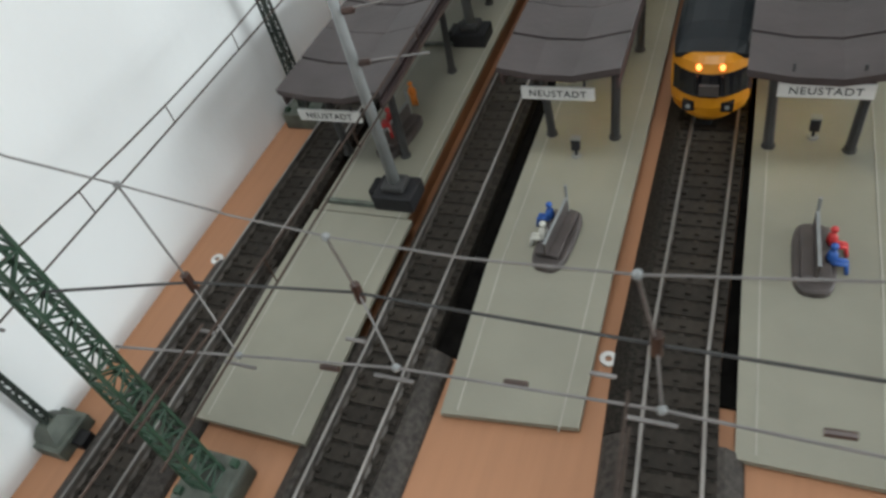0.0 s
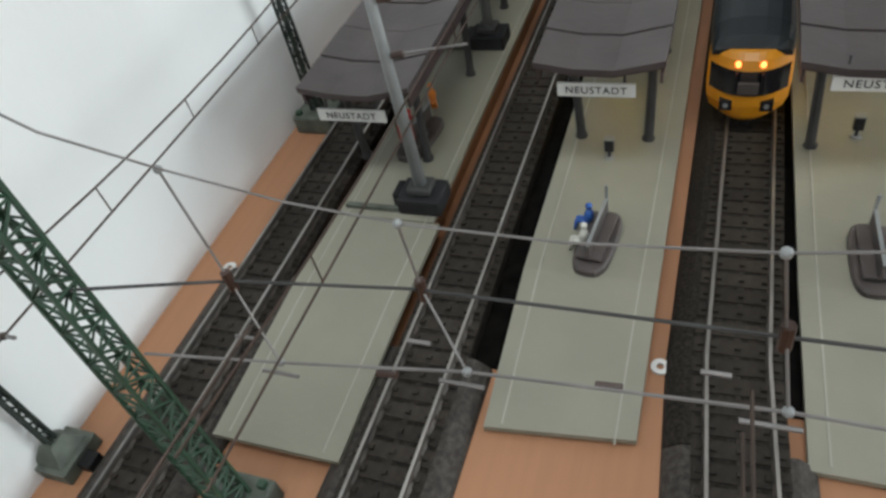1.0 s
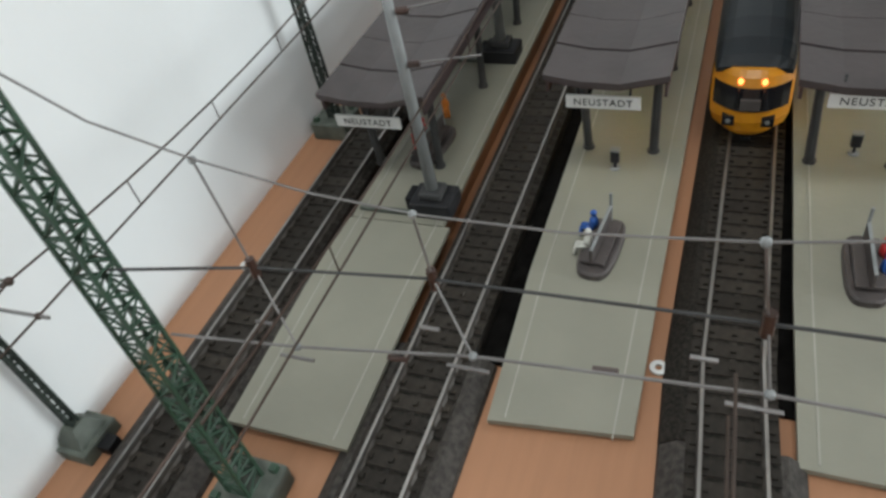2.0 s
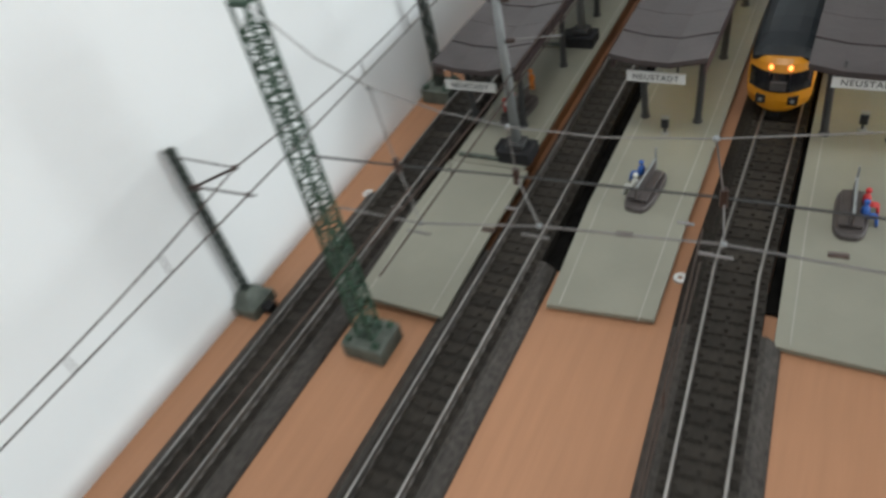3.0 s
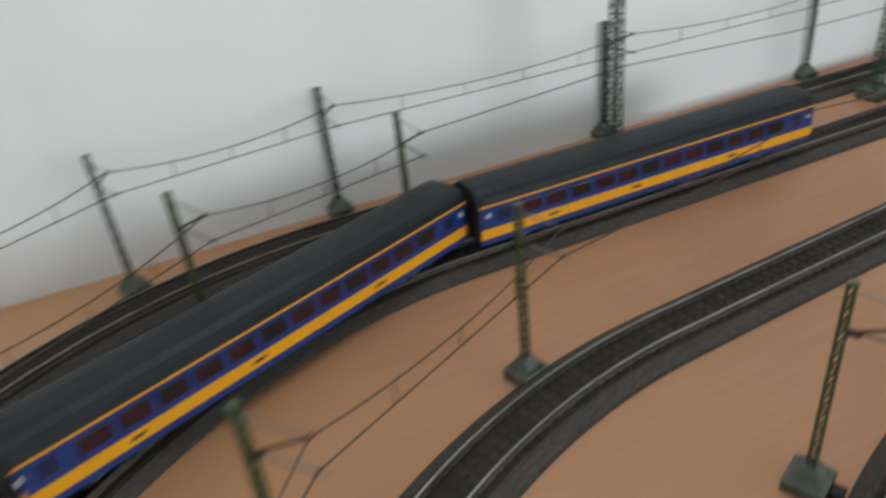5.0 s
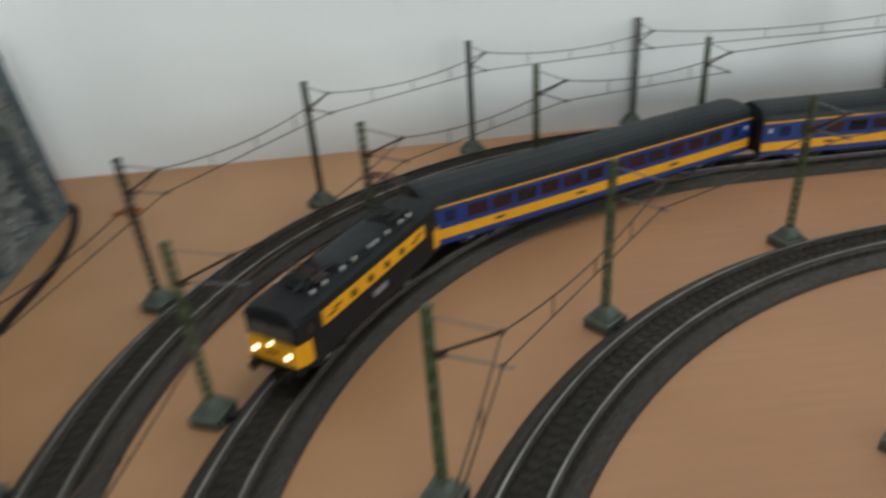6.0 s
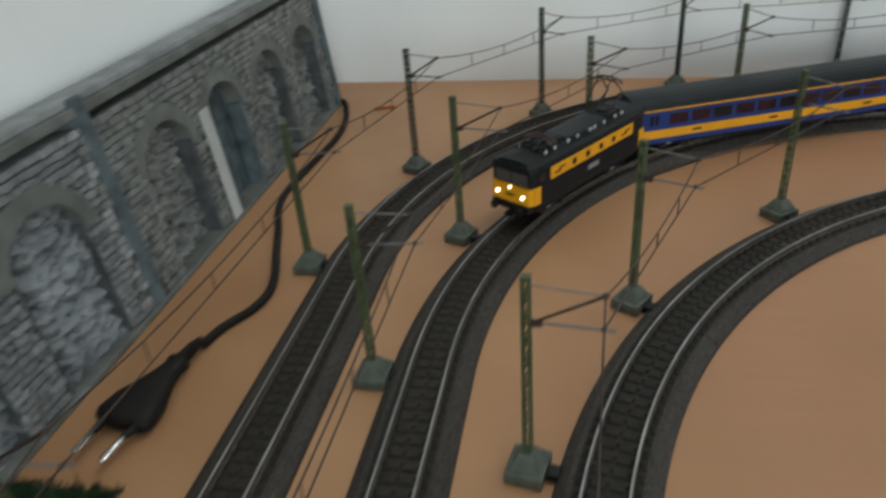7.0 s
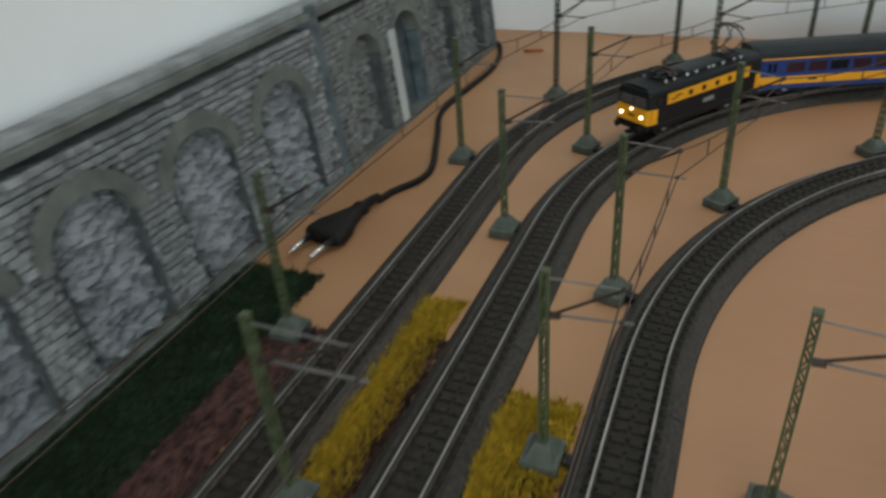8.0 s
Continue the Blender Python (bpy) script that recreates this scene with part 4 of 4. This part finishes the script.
def coach(m, length, label):
    t = thing("passenger_coach", label, "coach", "coaches of the train", m)
    h = length / 2
    part("body", loft(bmesh.new(), [[(x, y, z) for x, z in section(0.0325, 0.0175, 0.0430, 0.0001)] for y in (-h, h)]), BLUE, t, "royal blue side walls")
    roof = [[(x * k, y, 0.0428 + (z - 0.0428) * k) for x, z in section(0.0329, 0.0430, 0.0436, 0.0085, 9)] for y, k in ((-h - 0.0002, 0.94), (-h + 0.004, 1), (h - 0.004, 1), (h + 0.0002, 0.94))]
    part("roof", loft(bmesh.new(), roof), ROOFBLUE, t, "slate grey rounded roof")
    part("underframe", boxed(-0.012, 0.012, -h * 0.55, h * 0.55, 0.0130, 0.0177, 0.0008), BLACK, t)
    for e in (1, -1):
        part("end_wall", boxed(-0.0155, 0.0155, min(e * h, e * (h + 0.0012)), max(e * h, e * (h + 0.0012)), 0.0185, 0.0440, 0.0003), BLACK, t, "black end wall")
        part("gangway", boxed(-0.0062, 0.0062, min(e * h, e * (h + 0.0032)), max(e * h, e * (h + 0.0032)), 0.0190, 0.0410, 0.0006), BLACK, t, "black rubber gangway")
    for side in (-1, 1):
        x = side * 0.01625
        lo, hi = min(x, x + side * 0.0004), max(x, x + side * 0.0004)
        part("yellow_band", boxed(lo, hi, -h, h, 0.0215, 0.0278), YELLOW, t, "yellow band below the windows")
        part("sill_line", boxed(lo, hi, -h, h, 0.0420, 0.0431), YELLOW, t, "thin yellow line under the roof")
        for y in (-h * 0.45, h * 0.15, h * 0.62):
            part("emblem", boxed(min(x, x + side * 0.0006), max(x, x + side * 0.0006), y - 0.0035, y + 0.0035, 0.0240, 0.0256), SHIRTS["dark"], t, "small dark red emblem bar")
        n = 12
        for i in range(n):
            y = -h * 0.735 + 2 * h * 0.735 * i / (n - 1)
            w = part("window", boxed(lo, hi + side * 0.0, y - 0.0072, y + 0.0072, 0.0312, 0.0388, 0.0002), REDSEAT if i % 3 else GLASS, t, "dark window with red seats behind")
            part("frame", boxed(lo, hi, y - 0.0076, y + 0.0076, 0.0388, 0.0394), DARK, w)
        for y in (-h * 0.88, h * 0.88):
            d = part("door", boxed(lo, hi, y - 0.0042, y + 0.0042, 0.0285, 0.0412, 0.0002), BLUE, t, "blue entrance door")
            for dy in (-0.002, 0.002):
                part("pane", boxed(min(x, x + side * 0.0006), max(x, x + side * 0.0006), y + dy - 0.0013, y + dy + 0.0013, 0.0318, 0.0392), GLASS, d, "dark door pane")
            part("class_mark", boxed(min(x, x + side * 0.0005), max(x, x + side * 0.0005), y * 1.09 - 0.0009, y * 1.09 + 0.0009, 0.0350, 0.0378), WHITE, t, "small pale class mark")
    for y in (-h * 0.72, h * 0.72):
        wheelset(t, y)
    return t


def on_line(line, s, reach):
    """A pose riding on the line with pivots at s +- reach."""
    a, b = line.at(s - reach)[0], line.at(s + reach)[0]
    d, c = (b - a).normalized(), (a + b) / 2
    return Matrix.Translation((c.x, c.y, 0)) @ Matrix.Rotation(math.atan2(d.y, d.x) - math.pi / 2, 4, "Z")


HEAD = LINES["B"].far + 0.8490
locomotive(on_line(LINES["B"], HEAD - 0.0625, 0.036))
COACH = 0.262
coach(on_line(LINES["B"], HEAD - 0.132 - COACH / 2, COACH * 0.36), COACH, "blue and yellow passenger coach with grey roof")
coach(on_line(LINES["B"], HEAD - 0.139 - COACH * 1.5, COACH * 0.36), COACH, "blue and yellow passenger coach at the train's end")


def railcar(m):
    """The yellow unit standing under the canopies, its front at the origin, facing -y."""
    t = thing("railcar", "yellow railcar with slate roof and orange lit lamps", "railcar", "", m)
    L = 0.46
    low, high = [], []
    us = [-1 + i / 6 for i in range(13)]
    for z, w, f in ((0.0122, 0.0112, 0.0052), (0.0135, 0.0130, 0.0030), (0.0165, 0.0152, 0.0009), (0.0215, 0.0166, 0.0), (0.0285, 0.0170, 0.0006), (0.0365, 0.0169, 0.0022), (0.0402, 0.0167, 0.0036), (0.0425, 0.0162, 0.0062)):
        low.append([(u * w, f + 0.009 * abs(u) ** 2.2, z) for u in us] + [(0.0170, L, z), (-0.0170, L, z)])
    part("body", loft(bmesh.new(), low), AMBER, t, "yellow body with rounded nose")
    for y, k, rise in ((0.0085, 0.90, 0.0010), (0.012, 0.95, 0.0050), (0.020, 0.99, 0.0082), (0.034, 1.0, 0.0095), (L, 1.0, 0.0095)):
        high.append([(x * k, y, z) for x, z in section(0.0344, 0.0400, 0.0416, rise, 9)])
    part("roof", loft(bmesh.new(), high), ROOFBLUE, t, "slate grey rounded roof", smooth=False)
    def bow(i, z, out):
        u = (-1 + 2 * i / 10) * 0.93
        x = 0.0170 * u
        y = 0.0004 + (z - 0.0268) * 0.19 + 0.009 * abs(u) ** 2.2 - out
        return (x, y, z)
    glass = loft(bmesh.new(), [[bow(i, 0.0268, 0.0005), bow(i, 0.0365, 0.0005), bow(i, 0.0365, -0.001), bow(i, 0.0268, -0.001)] for i in range(11)])
    part("windscreen", glass, GLASS, t, "dark wrap-round windscreen")
    for i in (3.4, 6.6):
        part("screen_post", boxed(bow(i, 0.03, 0)[0] - 0.0004, bow(i, 0.03, 0)[0] + 0.0004, bow(i, 0.03, 0)[1] - 0.0014, bow(i, 0.03, 0)[1] + 0.002, 0.0283, 0.0364), BLACK, t)
    part("pale_screen", boxed(-0.0042, 0.0042, -0.0002, 0.0014, 0.0275, 0.0325, 0.0003), SCREEN, t, "grey middle pane")
    for x in (-0.0048, 0.0048):
        part("top_lamp", rod(bmesh.new(), (x, 0.0060, 0.0388), (x, 0.0030, 0.0388), 0.0013, 0.0011, 12), LAMP_R, t, "lit orange top lamp")
    for x in (-0.0082, 0.0082):
        lamp = part("lamp_box", boxed(x - 0.0027, x + 0.0027, 0.0008, 0.005, 0.0192, 0.0240, 0.0004), BLACK, t, "dark square lamp box")
        part("lens", rod(bmesh.new(), (x, 0.0020, 0.0217), (x, 0.0006, 0.0217), 0.0011, None, 10), GREYM, lamp)
    for y in (0.060, 0.072):
        part("roof_stud", rod(bmesh.new(), (0.0, y, 0.0500), (0.0, y, 0.0518), 0.0008, 0.0006, 8), BLACK, t, "small dark roof stud")
    part("coupler", boxed(-0.0022, 0.0022, 0.003, 0.009, 0.0104, 0.0122, 0.0006), BLACK, t, "dark blue coupler")
    part("apron", boxed(-0.0085, 0.0085, 0.009, 0.016, 0.0108, 0.0124, 0.0005), BLACK, t, "black apron")
    for side in (-1, 1):
        x = side * 0.01705
        for i in range(9):
            y = 0.045 + i * 0.046
            part("side_window", boxed(min(x, x + side * 0.0003), max(x, x + side * 0.0003), y - 0.015, y + 0.015, 0.0295, 0.0375, 0.0002), GLASS, t, "dark side window")
    for y in (0.05, 0.40):
        b = part("bogie", boxed(-0.011, 0.011, y - 0.0125, y + 0.0125, 0.0115, 0.0166, 0.001), BLACK, t)
        for dy in (-0.0085, 0.0085):
            for x in (-0.0088, 0.0088):
                part("wheel", rod(bmesh.new(), (x - 0.0012, y + dy, 0.0154), (x + 0.0012, y + dy, 0.0154), 0.0052, None, 16), DARK, b)
    return t


railcar(pose(0.0915, 0.1425, 0) @ Matrix.Diagonal((0.9, 1, 0.97, 1)))


# ---- stone arcade in front of the end wall ----
FRONT = -0.965
# Shade inside the arches is painted: the jambs get a darker stone colour.
JAMB = material("shade_dark_stone", (0.075, 0.080, 0.084), 0.85, vary=0.25, scale=90, bump=0.6, bump_scale=260)
COPING_RING = material("smooth_grey_arch_ring", (0.135, 0.142, 0.130), 0.8, vary=0.18, scale=60, bump=0.5, bump_scale=250)
arcade = thing("stone_arcade", "grey cast stone arcade wall with blind arches", "wall", "",
               Matrix.Translation((0, FRONT, 0)) @ Matrix.Rotation(radians(5.4), 4, "X") @ Matrix.Translation((0, -FRONT, 0)))
PAPER = material("off_white_paper", (0.44, 0.45, 0.44), 0.8, vary=0.05, scale=40)
ARCHES = [0.004, 0.083, 0.163, 0.239, 0.351, 0.4335, 0.513, 0.592, 0.671, 0.750]
DOOR = 0.163
HALF, SPRING, CROWN, RING = 0.0270, 0.067, 0.0895, 0.0085
X0, X1, WALL_H = -0.050, 0.95, 0.1215
part("backing", boxed(X0, X1, FRONT - 0.0185, FRONT - 0.0165, 0.0, WALL_H - 0.001), MORTAR, arcade, "dark backing of the wall")


def arch_half(z):
    """Half width of an arch's opening at the height z."""
    if z < SPRING:
        return HALF
    k = (z - SPRING) / (CROWN - SPRING)
    return HALF * math.sqrt(max(0.0, 1 - k * k))


for cx in ARCHES:
    band = []
    outer = []
    for i in range(17):
        a = math.pi * i / 16
        band.append((cx + HALF * math.cos(a), SPRING + (CROWN - SPRING) * math.sin(a)))
        outer.append((cx + (HALF + RING) * math.cos(a), SPRING + (CROWN - SPRING + RING + 0.002) * math.sin(a)))
    bm = loft(bmesh.new(), [[(p[0], FRONT + 0.0004, p[1]), (q[0], FRONT + 0.0004, q[1]), (q[0], FRONT - 0.0164, q[1]), (p[0], FRONT - 0.0164, p[1])] for p, q in zip(band, outer)])
    part("arch_ring", bm, COPING_RING, arcade, "smooth grey arch ring")
    if cx == DOOR:
        part("door_leaf", boxed(cx - HALF, cx + HALF * 0.92, FRONT - 0.0164, FRONT - 0.0140, 0.0, CROWN - 0.004), SLATE, arcade, "blue-grey door panel")
        part("paper_strip", boxed(cx + HALF * 0.88, cx + HALF + 0.009, FRONT + 0.0016, FRONT + 0.0024, 0.0, CROWN - 0.008), PAPER, arcade, "white paper strip")
        part("door_reveal", boxed(cx - HALF - 0.001, cx - HALF + 0.003, FRONT - 0.0125, FRONT - 0.001, 0.0, SPRING), SLATE, arcade)
        continue
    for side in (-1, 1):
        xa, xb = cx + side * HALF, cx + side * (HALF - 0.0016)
        part("jamb", boxed(min(xa, xb), max(xa, xb), FRONT - 0.0164, FRONT - 0.0008, 0.0, SPRING + 0.002, 0.0004), JAMB, arcade, "reveal darkened to stand for shade")
    bm = bmesh.new()
    nx, nz = 34, 54
    deep = 0.0062 if cx > 0.30 else 0.0115
    grid = []
    for j in range(nz + 1):
        z = CROWN * j / nz
        w = arch_half(z) + 0.0004
        row = []
        for i in range(nx + 1):
            x = cx - w + 2 * w * i / nx
            p = Vector((x * 85 + z * 45, z * 170 - x * 45, cx * 50))
            d = noise.noise(p) * 0.0020 + noise.noise(p * 2.3) * 0.0013 + noise.noise(p * 5.1) * 0.0006
            ledge = 0.0020 * (abs(((z * 150 + x * 50 + noise.noise(Vector((x * 60, z * 60, cx))) * 1.1) % 1.0) - 0.5) - 0.25)
            row.append(bm.verts.new((x, FRONT - deep + max(-0.0050, d * 2.1 + ledge * 2.2), z)))
        grid.append(row)
    for a, b in zip(grid, grid[1:]):
        for i in range(nx):
            bm.faces.new((a[i], a[i + 1], b[i + 1], b[i]))
    part("rubble_panel", bm, RUBBLE if cx > 0.30 else OLDSTONE, arcade, "rough rubble filling of the arch")
for x, w in ((0.298, 0.0048), (X0 + 0.006, 0.006)):
    part("pilaster", boxed(x - w, x + w, FRONT - 0.0160, FRONT + 0.0024, 0.0, WALL_H + 0.004, 0.0012), SLATE, arcade, "blue-grey pilaster")
part("plinth", boxed(X0, X1, FRONT - 0.0160, FRONT + 0.0026, 0.0, 0.0036, 0.0008), COPING_RING, arcade, "grey stone plinth along the foot")
part("cornice", boxed(X0 - 0.002, X1, FRONT - 0.0186, FRONT + 0.0022, WALL_H - 0.0055, WALL_H, 0.0012), COPING_RING, arcade, "dark projecting cornice")
COPING = material("pale_grey_coping", (0.25, 0.26, 0.26), 0.8, vary=0.15, scale=60, bump=0.4, bump_scale=300)
part("coping", boxed(X0 - 0.003, X1, FRONT - 0.0190, FRONT - 0.001, WALL_H, WALL_H + 0.0042, 0.001), COPING, arcade, "pale grey coping")

# ---- mains plug and cable ----
plug = thing("mains_plug", "black two-pin mains plug lying on the board", "plug", "", pose(0.3684, -0.9256, 0.0, 0, 0, -97.9))
rings = []
for y, w, h in ((-0.030, 0.0026, 0.0028), (-0.0175, 0.0031, 0.0033), (-0.0170, 0.0056, 0.0044), (-0.0140, 0.0056, 0.0044), (-0.0135, 0.0042, 0.0040), (-0.0050, 0.0060, 0.0048), (0.0050, 0.0098, 0.0056), (0.0130, 0.0136, 0.0062), (0.0235, 0.0150, 0.0062), (0.0270, 0.0135, 0.0052)):
    rings.append([(w * math.copysign(abs(math.cos(a)) ** 0.7, math.cos(a)), y, 0.0066 + h * math.copysign(abs(math.sin(a)) ** 0.7, math.sin(a))) for a in (2 * math.pi * i / 20 for i in range(20))])
part("body", loft(bmesh.new(), rings), CABLE, plug, "black flat plug body", smooth=True)
for x in (-0.0086, 0.0086):
    b = bmesh.new()
    rod(b, (x, 0.026, 0.0066), (x * 0.95, 0.033, 0.0066), 0.0019, 0.0019, 10)
    part("sleeve", b, BLACK, plug, "black pin sleeve")
    b = bmesh.new()
    rod(b, (x * 0.95, 0.032, 0.0066), (x * 0.92, 0.0470, 0.0064), 0.0018, 0.0016, 10), ball(b, (x * 0.92, 0.0470, 0.0064), 0.0016)
    part("pin", b, PIN, plug, "bare metal pin", smooth=True)
CABLE_PTS = [(0.3385, -0.9215), (0.319, -0.9175), (0.299, -0.907), (0.282, -0.9045), (0.262, -0.909), (0.240, -0.917), (0.210, -0.9275), (0.180, -0.939), (0.150, -0.944), (0.100, -0.9415), (0.046, -0.9385), (0.005, -0.943), (-0.025, -0.951), (-0.050, -0.962), (-0.064, -0.985)]


def smooth_path(pts, n=8):
    out = []
    p = [pts[0]] + list(pts) + [pts[-1]]
    for i in range(1, len(p) - 2):
        for k in range(n):
            t = k / n
            out.append(tuple(0.5 * (2 * p[i][c] + (p[i + 1][c] - p[i - 1][c]) * t + (2 * p[i - 1][c] - 5 * p[i][c] + 4 * p[i + 1][c] - p[i + 2][c]) * t * t + (3 * p[i][c] - p[i - 1][c] - 3 * p[i + 1][c] + p[i + 2][c]) * t ** 3) for c in (0, 1)))
    return out + [tuple(pts[-1])]


cable = link_mesh("power_cable", tube(bmesh.new(), [(x, y, 0.0066 if i < 3 else 0.0026) for i, (x, y) in enumerate(smooth_path(CABLE_PTS))], 0.0025, 10), CABLE, smooth=True)
tagged(cable, "black rubber power cable snaking along the arcade", "cable")
stub = link_mesh("copper_offcut", tube(bmesh.new(), [(-0.030, -0.925, 0.0018), (-0.034, -0.915, 0.0018), (-0.036, -0.905, 0.0018)], 0.0016, 6), material("orange_offcut", (0.45, 0.14, 0.03), 0.5, vary=0.1), smooth=True)
tagged(stub, "short orange-brown offcut lying near the corner", "offcut")


# ---- flock grass ----
def flock(name, outline, mat, count, height, label):
    """Many small upright tufts inside a rough-edged strip."""
    rng = random.Random(name + label)
    x0, x1, y0, y1 = outline
    verts, faces = [], []
    for _ in range(count):
        x = rng.uniform(x0, x1)
        y = rng.uniform(y0, y1)
        edge = min((x - x0) / 0.012, (y - y0) / 0.006, (y1 - y) / 0.006)
        if edge < rng.random() * 0.9 * (0.6 + noise.noise(Vector((x * 120, y * 120, 0)))):
            continue
        h = height * rng.uniform(0.4, 1.2) * (0.8 + 0.5 * noise.noise(Vector((x * 70, y * 70, 3))))
        r = rng.uniform(0.0004, 0.0008)
        a = rng.uniform(0, 6.28)
        k = len(verts)
        for i in range(3):
            verts.append((x + r * math.cos(a + 2.09 * i), y + r * math.sin(a + 2.09 * i), 0.0))
        verts.append((x + rng.uniform(-1, 1) * h * 0.7, y + rng.uniform(-1, 1) * h * 0.7, h))
        faces += [(k, k + 1, k + 3), (k + 1, k + 2, k + 3), (k + 2, k, k + 3)]
    n = 40
    k = len(verts)
    for i in range(n + 1):
        x = x0 + 0.004 + (x1 - x0 - 0.004) * i / n
        for y, s in ((y0, 1), (y1, -1)):
            verts.append((x, y + s * (0.0022 + 0.0018 * noise.noise(Vector((x * 90, y * 50, 1)))), 0.0011))
    faces += [(k + 2 * i, k + 2 * i + 2, k + 2 * i + 3, k + 2 * i + 1) for i in range(n)]
    me = bpy.data.meshes.new(name)
    me.from_pydata(verts, [], faces)
    me.materials.append(mat)
    return tagged(new(name, me), label, "grass", kind="stuff")


flock("grass_strip", (0.424, 0.80, -0.972, -0.910), FLOCKG, 34000, 0.0046, "dark green flock grass at the arcade's foot")
flock("russet_strip", (0.470, 0.80, -0.914, -0.882), FLOCKR, 22000, 0.0028, "russet flock beside the wall track")
flock("yellow_strip", (0.427, 0.80, -0.849, -0.820), FLOCKY, 20000, 0.0060, "mustard yellow flock between two tracks")
flock("russet_strip", (0.458, 0.80, -0.832, -0.8165), FLOCKR, 14000, 0.0046, "russet flock beside the middle track")
flock("yellow_strip", (0.484, 0.80, -0.778, -0.742), FLOCKY, 24000, 0.0056, "mustard yellow flock by the inner curve")
flock("russet_strip", (0.522, 0.80, -0.766, -0.741), FLOCKR, 11000, 0.0030, "russet flock by the inner curve mast")

# ---- single stones of the arcade and single sleepers of the tracks ----
COURSE = 0.0043
BRICKS = []
for k, depth in enumerate((-0.0006, 0.0004, 0.0014)):
    # a rough block with a pillowed face
    hi = COURSE - 0.0008
    rings = [[(-w, y, z0), (w, y, z0), (w, y, z1), (-w, y, z1)] for w, y, z0, z1 in
             ((0.5, -0.0166, 0.0, hi), (0.5, depth - 0.0011, 0.0, hi), (0.40, depth, 0.0006, hi - 0.0004 - 0.0002 * k))]
    bm = loft(bmesh.new(), rings)
    me = bpy.data.meshes.new("stone_block")
    bm.to_mesh(me)
    bm.free()
    me.materials.append(STONE)
    BRICKS.append(me)
rng = random.Random(7)
far_v, far_f, old_v, old_f = [], [], [], []
near = 0
for row in range(int((WALL_H - 0.006) / COURSE)):
    z = row * COURSE
    zm = z + COURSE / 2
    x = X0 + 0.012 + rng.uniform(-0.008, 0)
    while x < X1:
        ln = rng.uniform(0.0065, 0.0115) if x > 0.30 else rng.uniform(0.006, 0.014)
        a, b = x, min(x + ln, X1)
        x += ln
        pieces = [(max(a, X0 + 0.012), b)]
        for cx in ARCHES:
            w = (HALF if zm < SPRING else (HALF + RING) * math.sqrt(max(0.0, 1 - ((zm - SPRING) / (CROWN - SPRING + RING + 0.002)) ** 2)))
            cut = []
            for p, q in pieces:
                if q <= cx - w or p >= cx + w:
                    cut.append((p, q))
                else:
                    if p < cx - w:
                        cut.append((p, cx - w))
                    if q > cx + w:
                        cut.append((cx + w, q))
            pieces = cut
        for p, q in pieces:
            if q - p < 0.002:
                continue
            d = rng.choice((0, 1, 2))
            if 0.31 < (p + q) / 2 < 0.55 and near < 300:
                near += 1
                ob = new("stone_block", BRICKS[d])
                ob.matrix_world = Matrix.Translation(((p + q) / 2, FRONT, z)) @ Matrix.Diagonal((q - p - 0.0009, 1, 1, 1))
                ob.parent = arcade
            else:
                vs, fs = (far_v, far_f) if p > 0.30 else (old_v, old_f)
                k = len(vs)
                y1 = FRONT + (-0.0006, 0.0004, 0.0014)[d]
                vs += [(px, py, pz) for pz in (z, z + COURSE - 0.0008) for px, py in ((p, FRONT - 0.0166), (q - 0.0009, FRONT - 0.0166), (q - 0.0009, y1), (p, y1))]
                fs += [tuple(k + i for i in f) for f in ((3, 2, 1, 0), (4, 5, 6, 7), (0, 1, 5, 4), (1, 2, 6, 5), (2, 3, 7, 6), (3, 0, 4, 7))]
for verts, faces, stone, says in ((far_v, far_f, STONE, "joined small light grey stones"), (old_v, old_f, OLDSTONE, "joined small dull olive-grey stones")):
    me = bpy.data.meshes.new("stone_infill")
    me.from_pydata(verts, [], faces)
    me.materials.append(stone)
    rest = new("stone_infill", me)
    rest.parent = arcade
    tagged(rest, says, kind="stuff")

smv = [tuple(v.co) for v in SLEEPER_MESH.vertices]
smf = [tuple(p.vertices) for p in SLEEPER_MESH.polygons]
for key, line in LINES.items():
    rv, rf = [], []
    s, made = 0.0, 0
    while s < line.length:
        p, _ = line.at(s)
        fm = line.frame_at(s)
        if -0.62 < p.y < 0.45 and p.x < 0.45 and made < 290:
            made += 1
            ob = new("sleeper", SLEEPER_MESH)
            ob.matrix_world = fm
            ob.parent = TRACKS[key]
        else:
            k = len(rv)
            rv += [tuple(fm @ Vector(v)) for v in smv]
            rf += [tuple(k + i for i in f) for f in smf]
        s += PITCH
    me = bpy.data.meshes.new("sleepers_beyond")
    me.from_pydata(rv, [], rf)
    me.materials.append(SLEEPER)
    ob = new("sleepers_beyond", me)
    ob.parent = TRACKS[key]
    tagged(ob, "joined row of dark sleepers", kind="stuff")
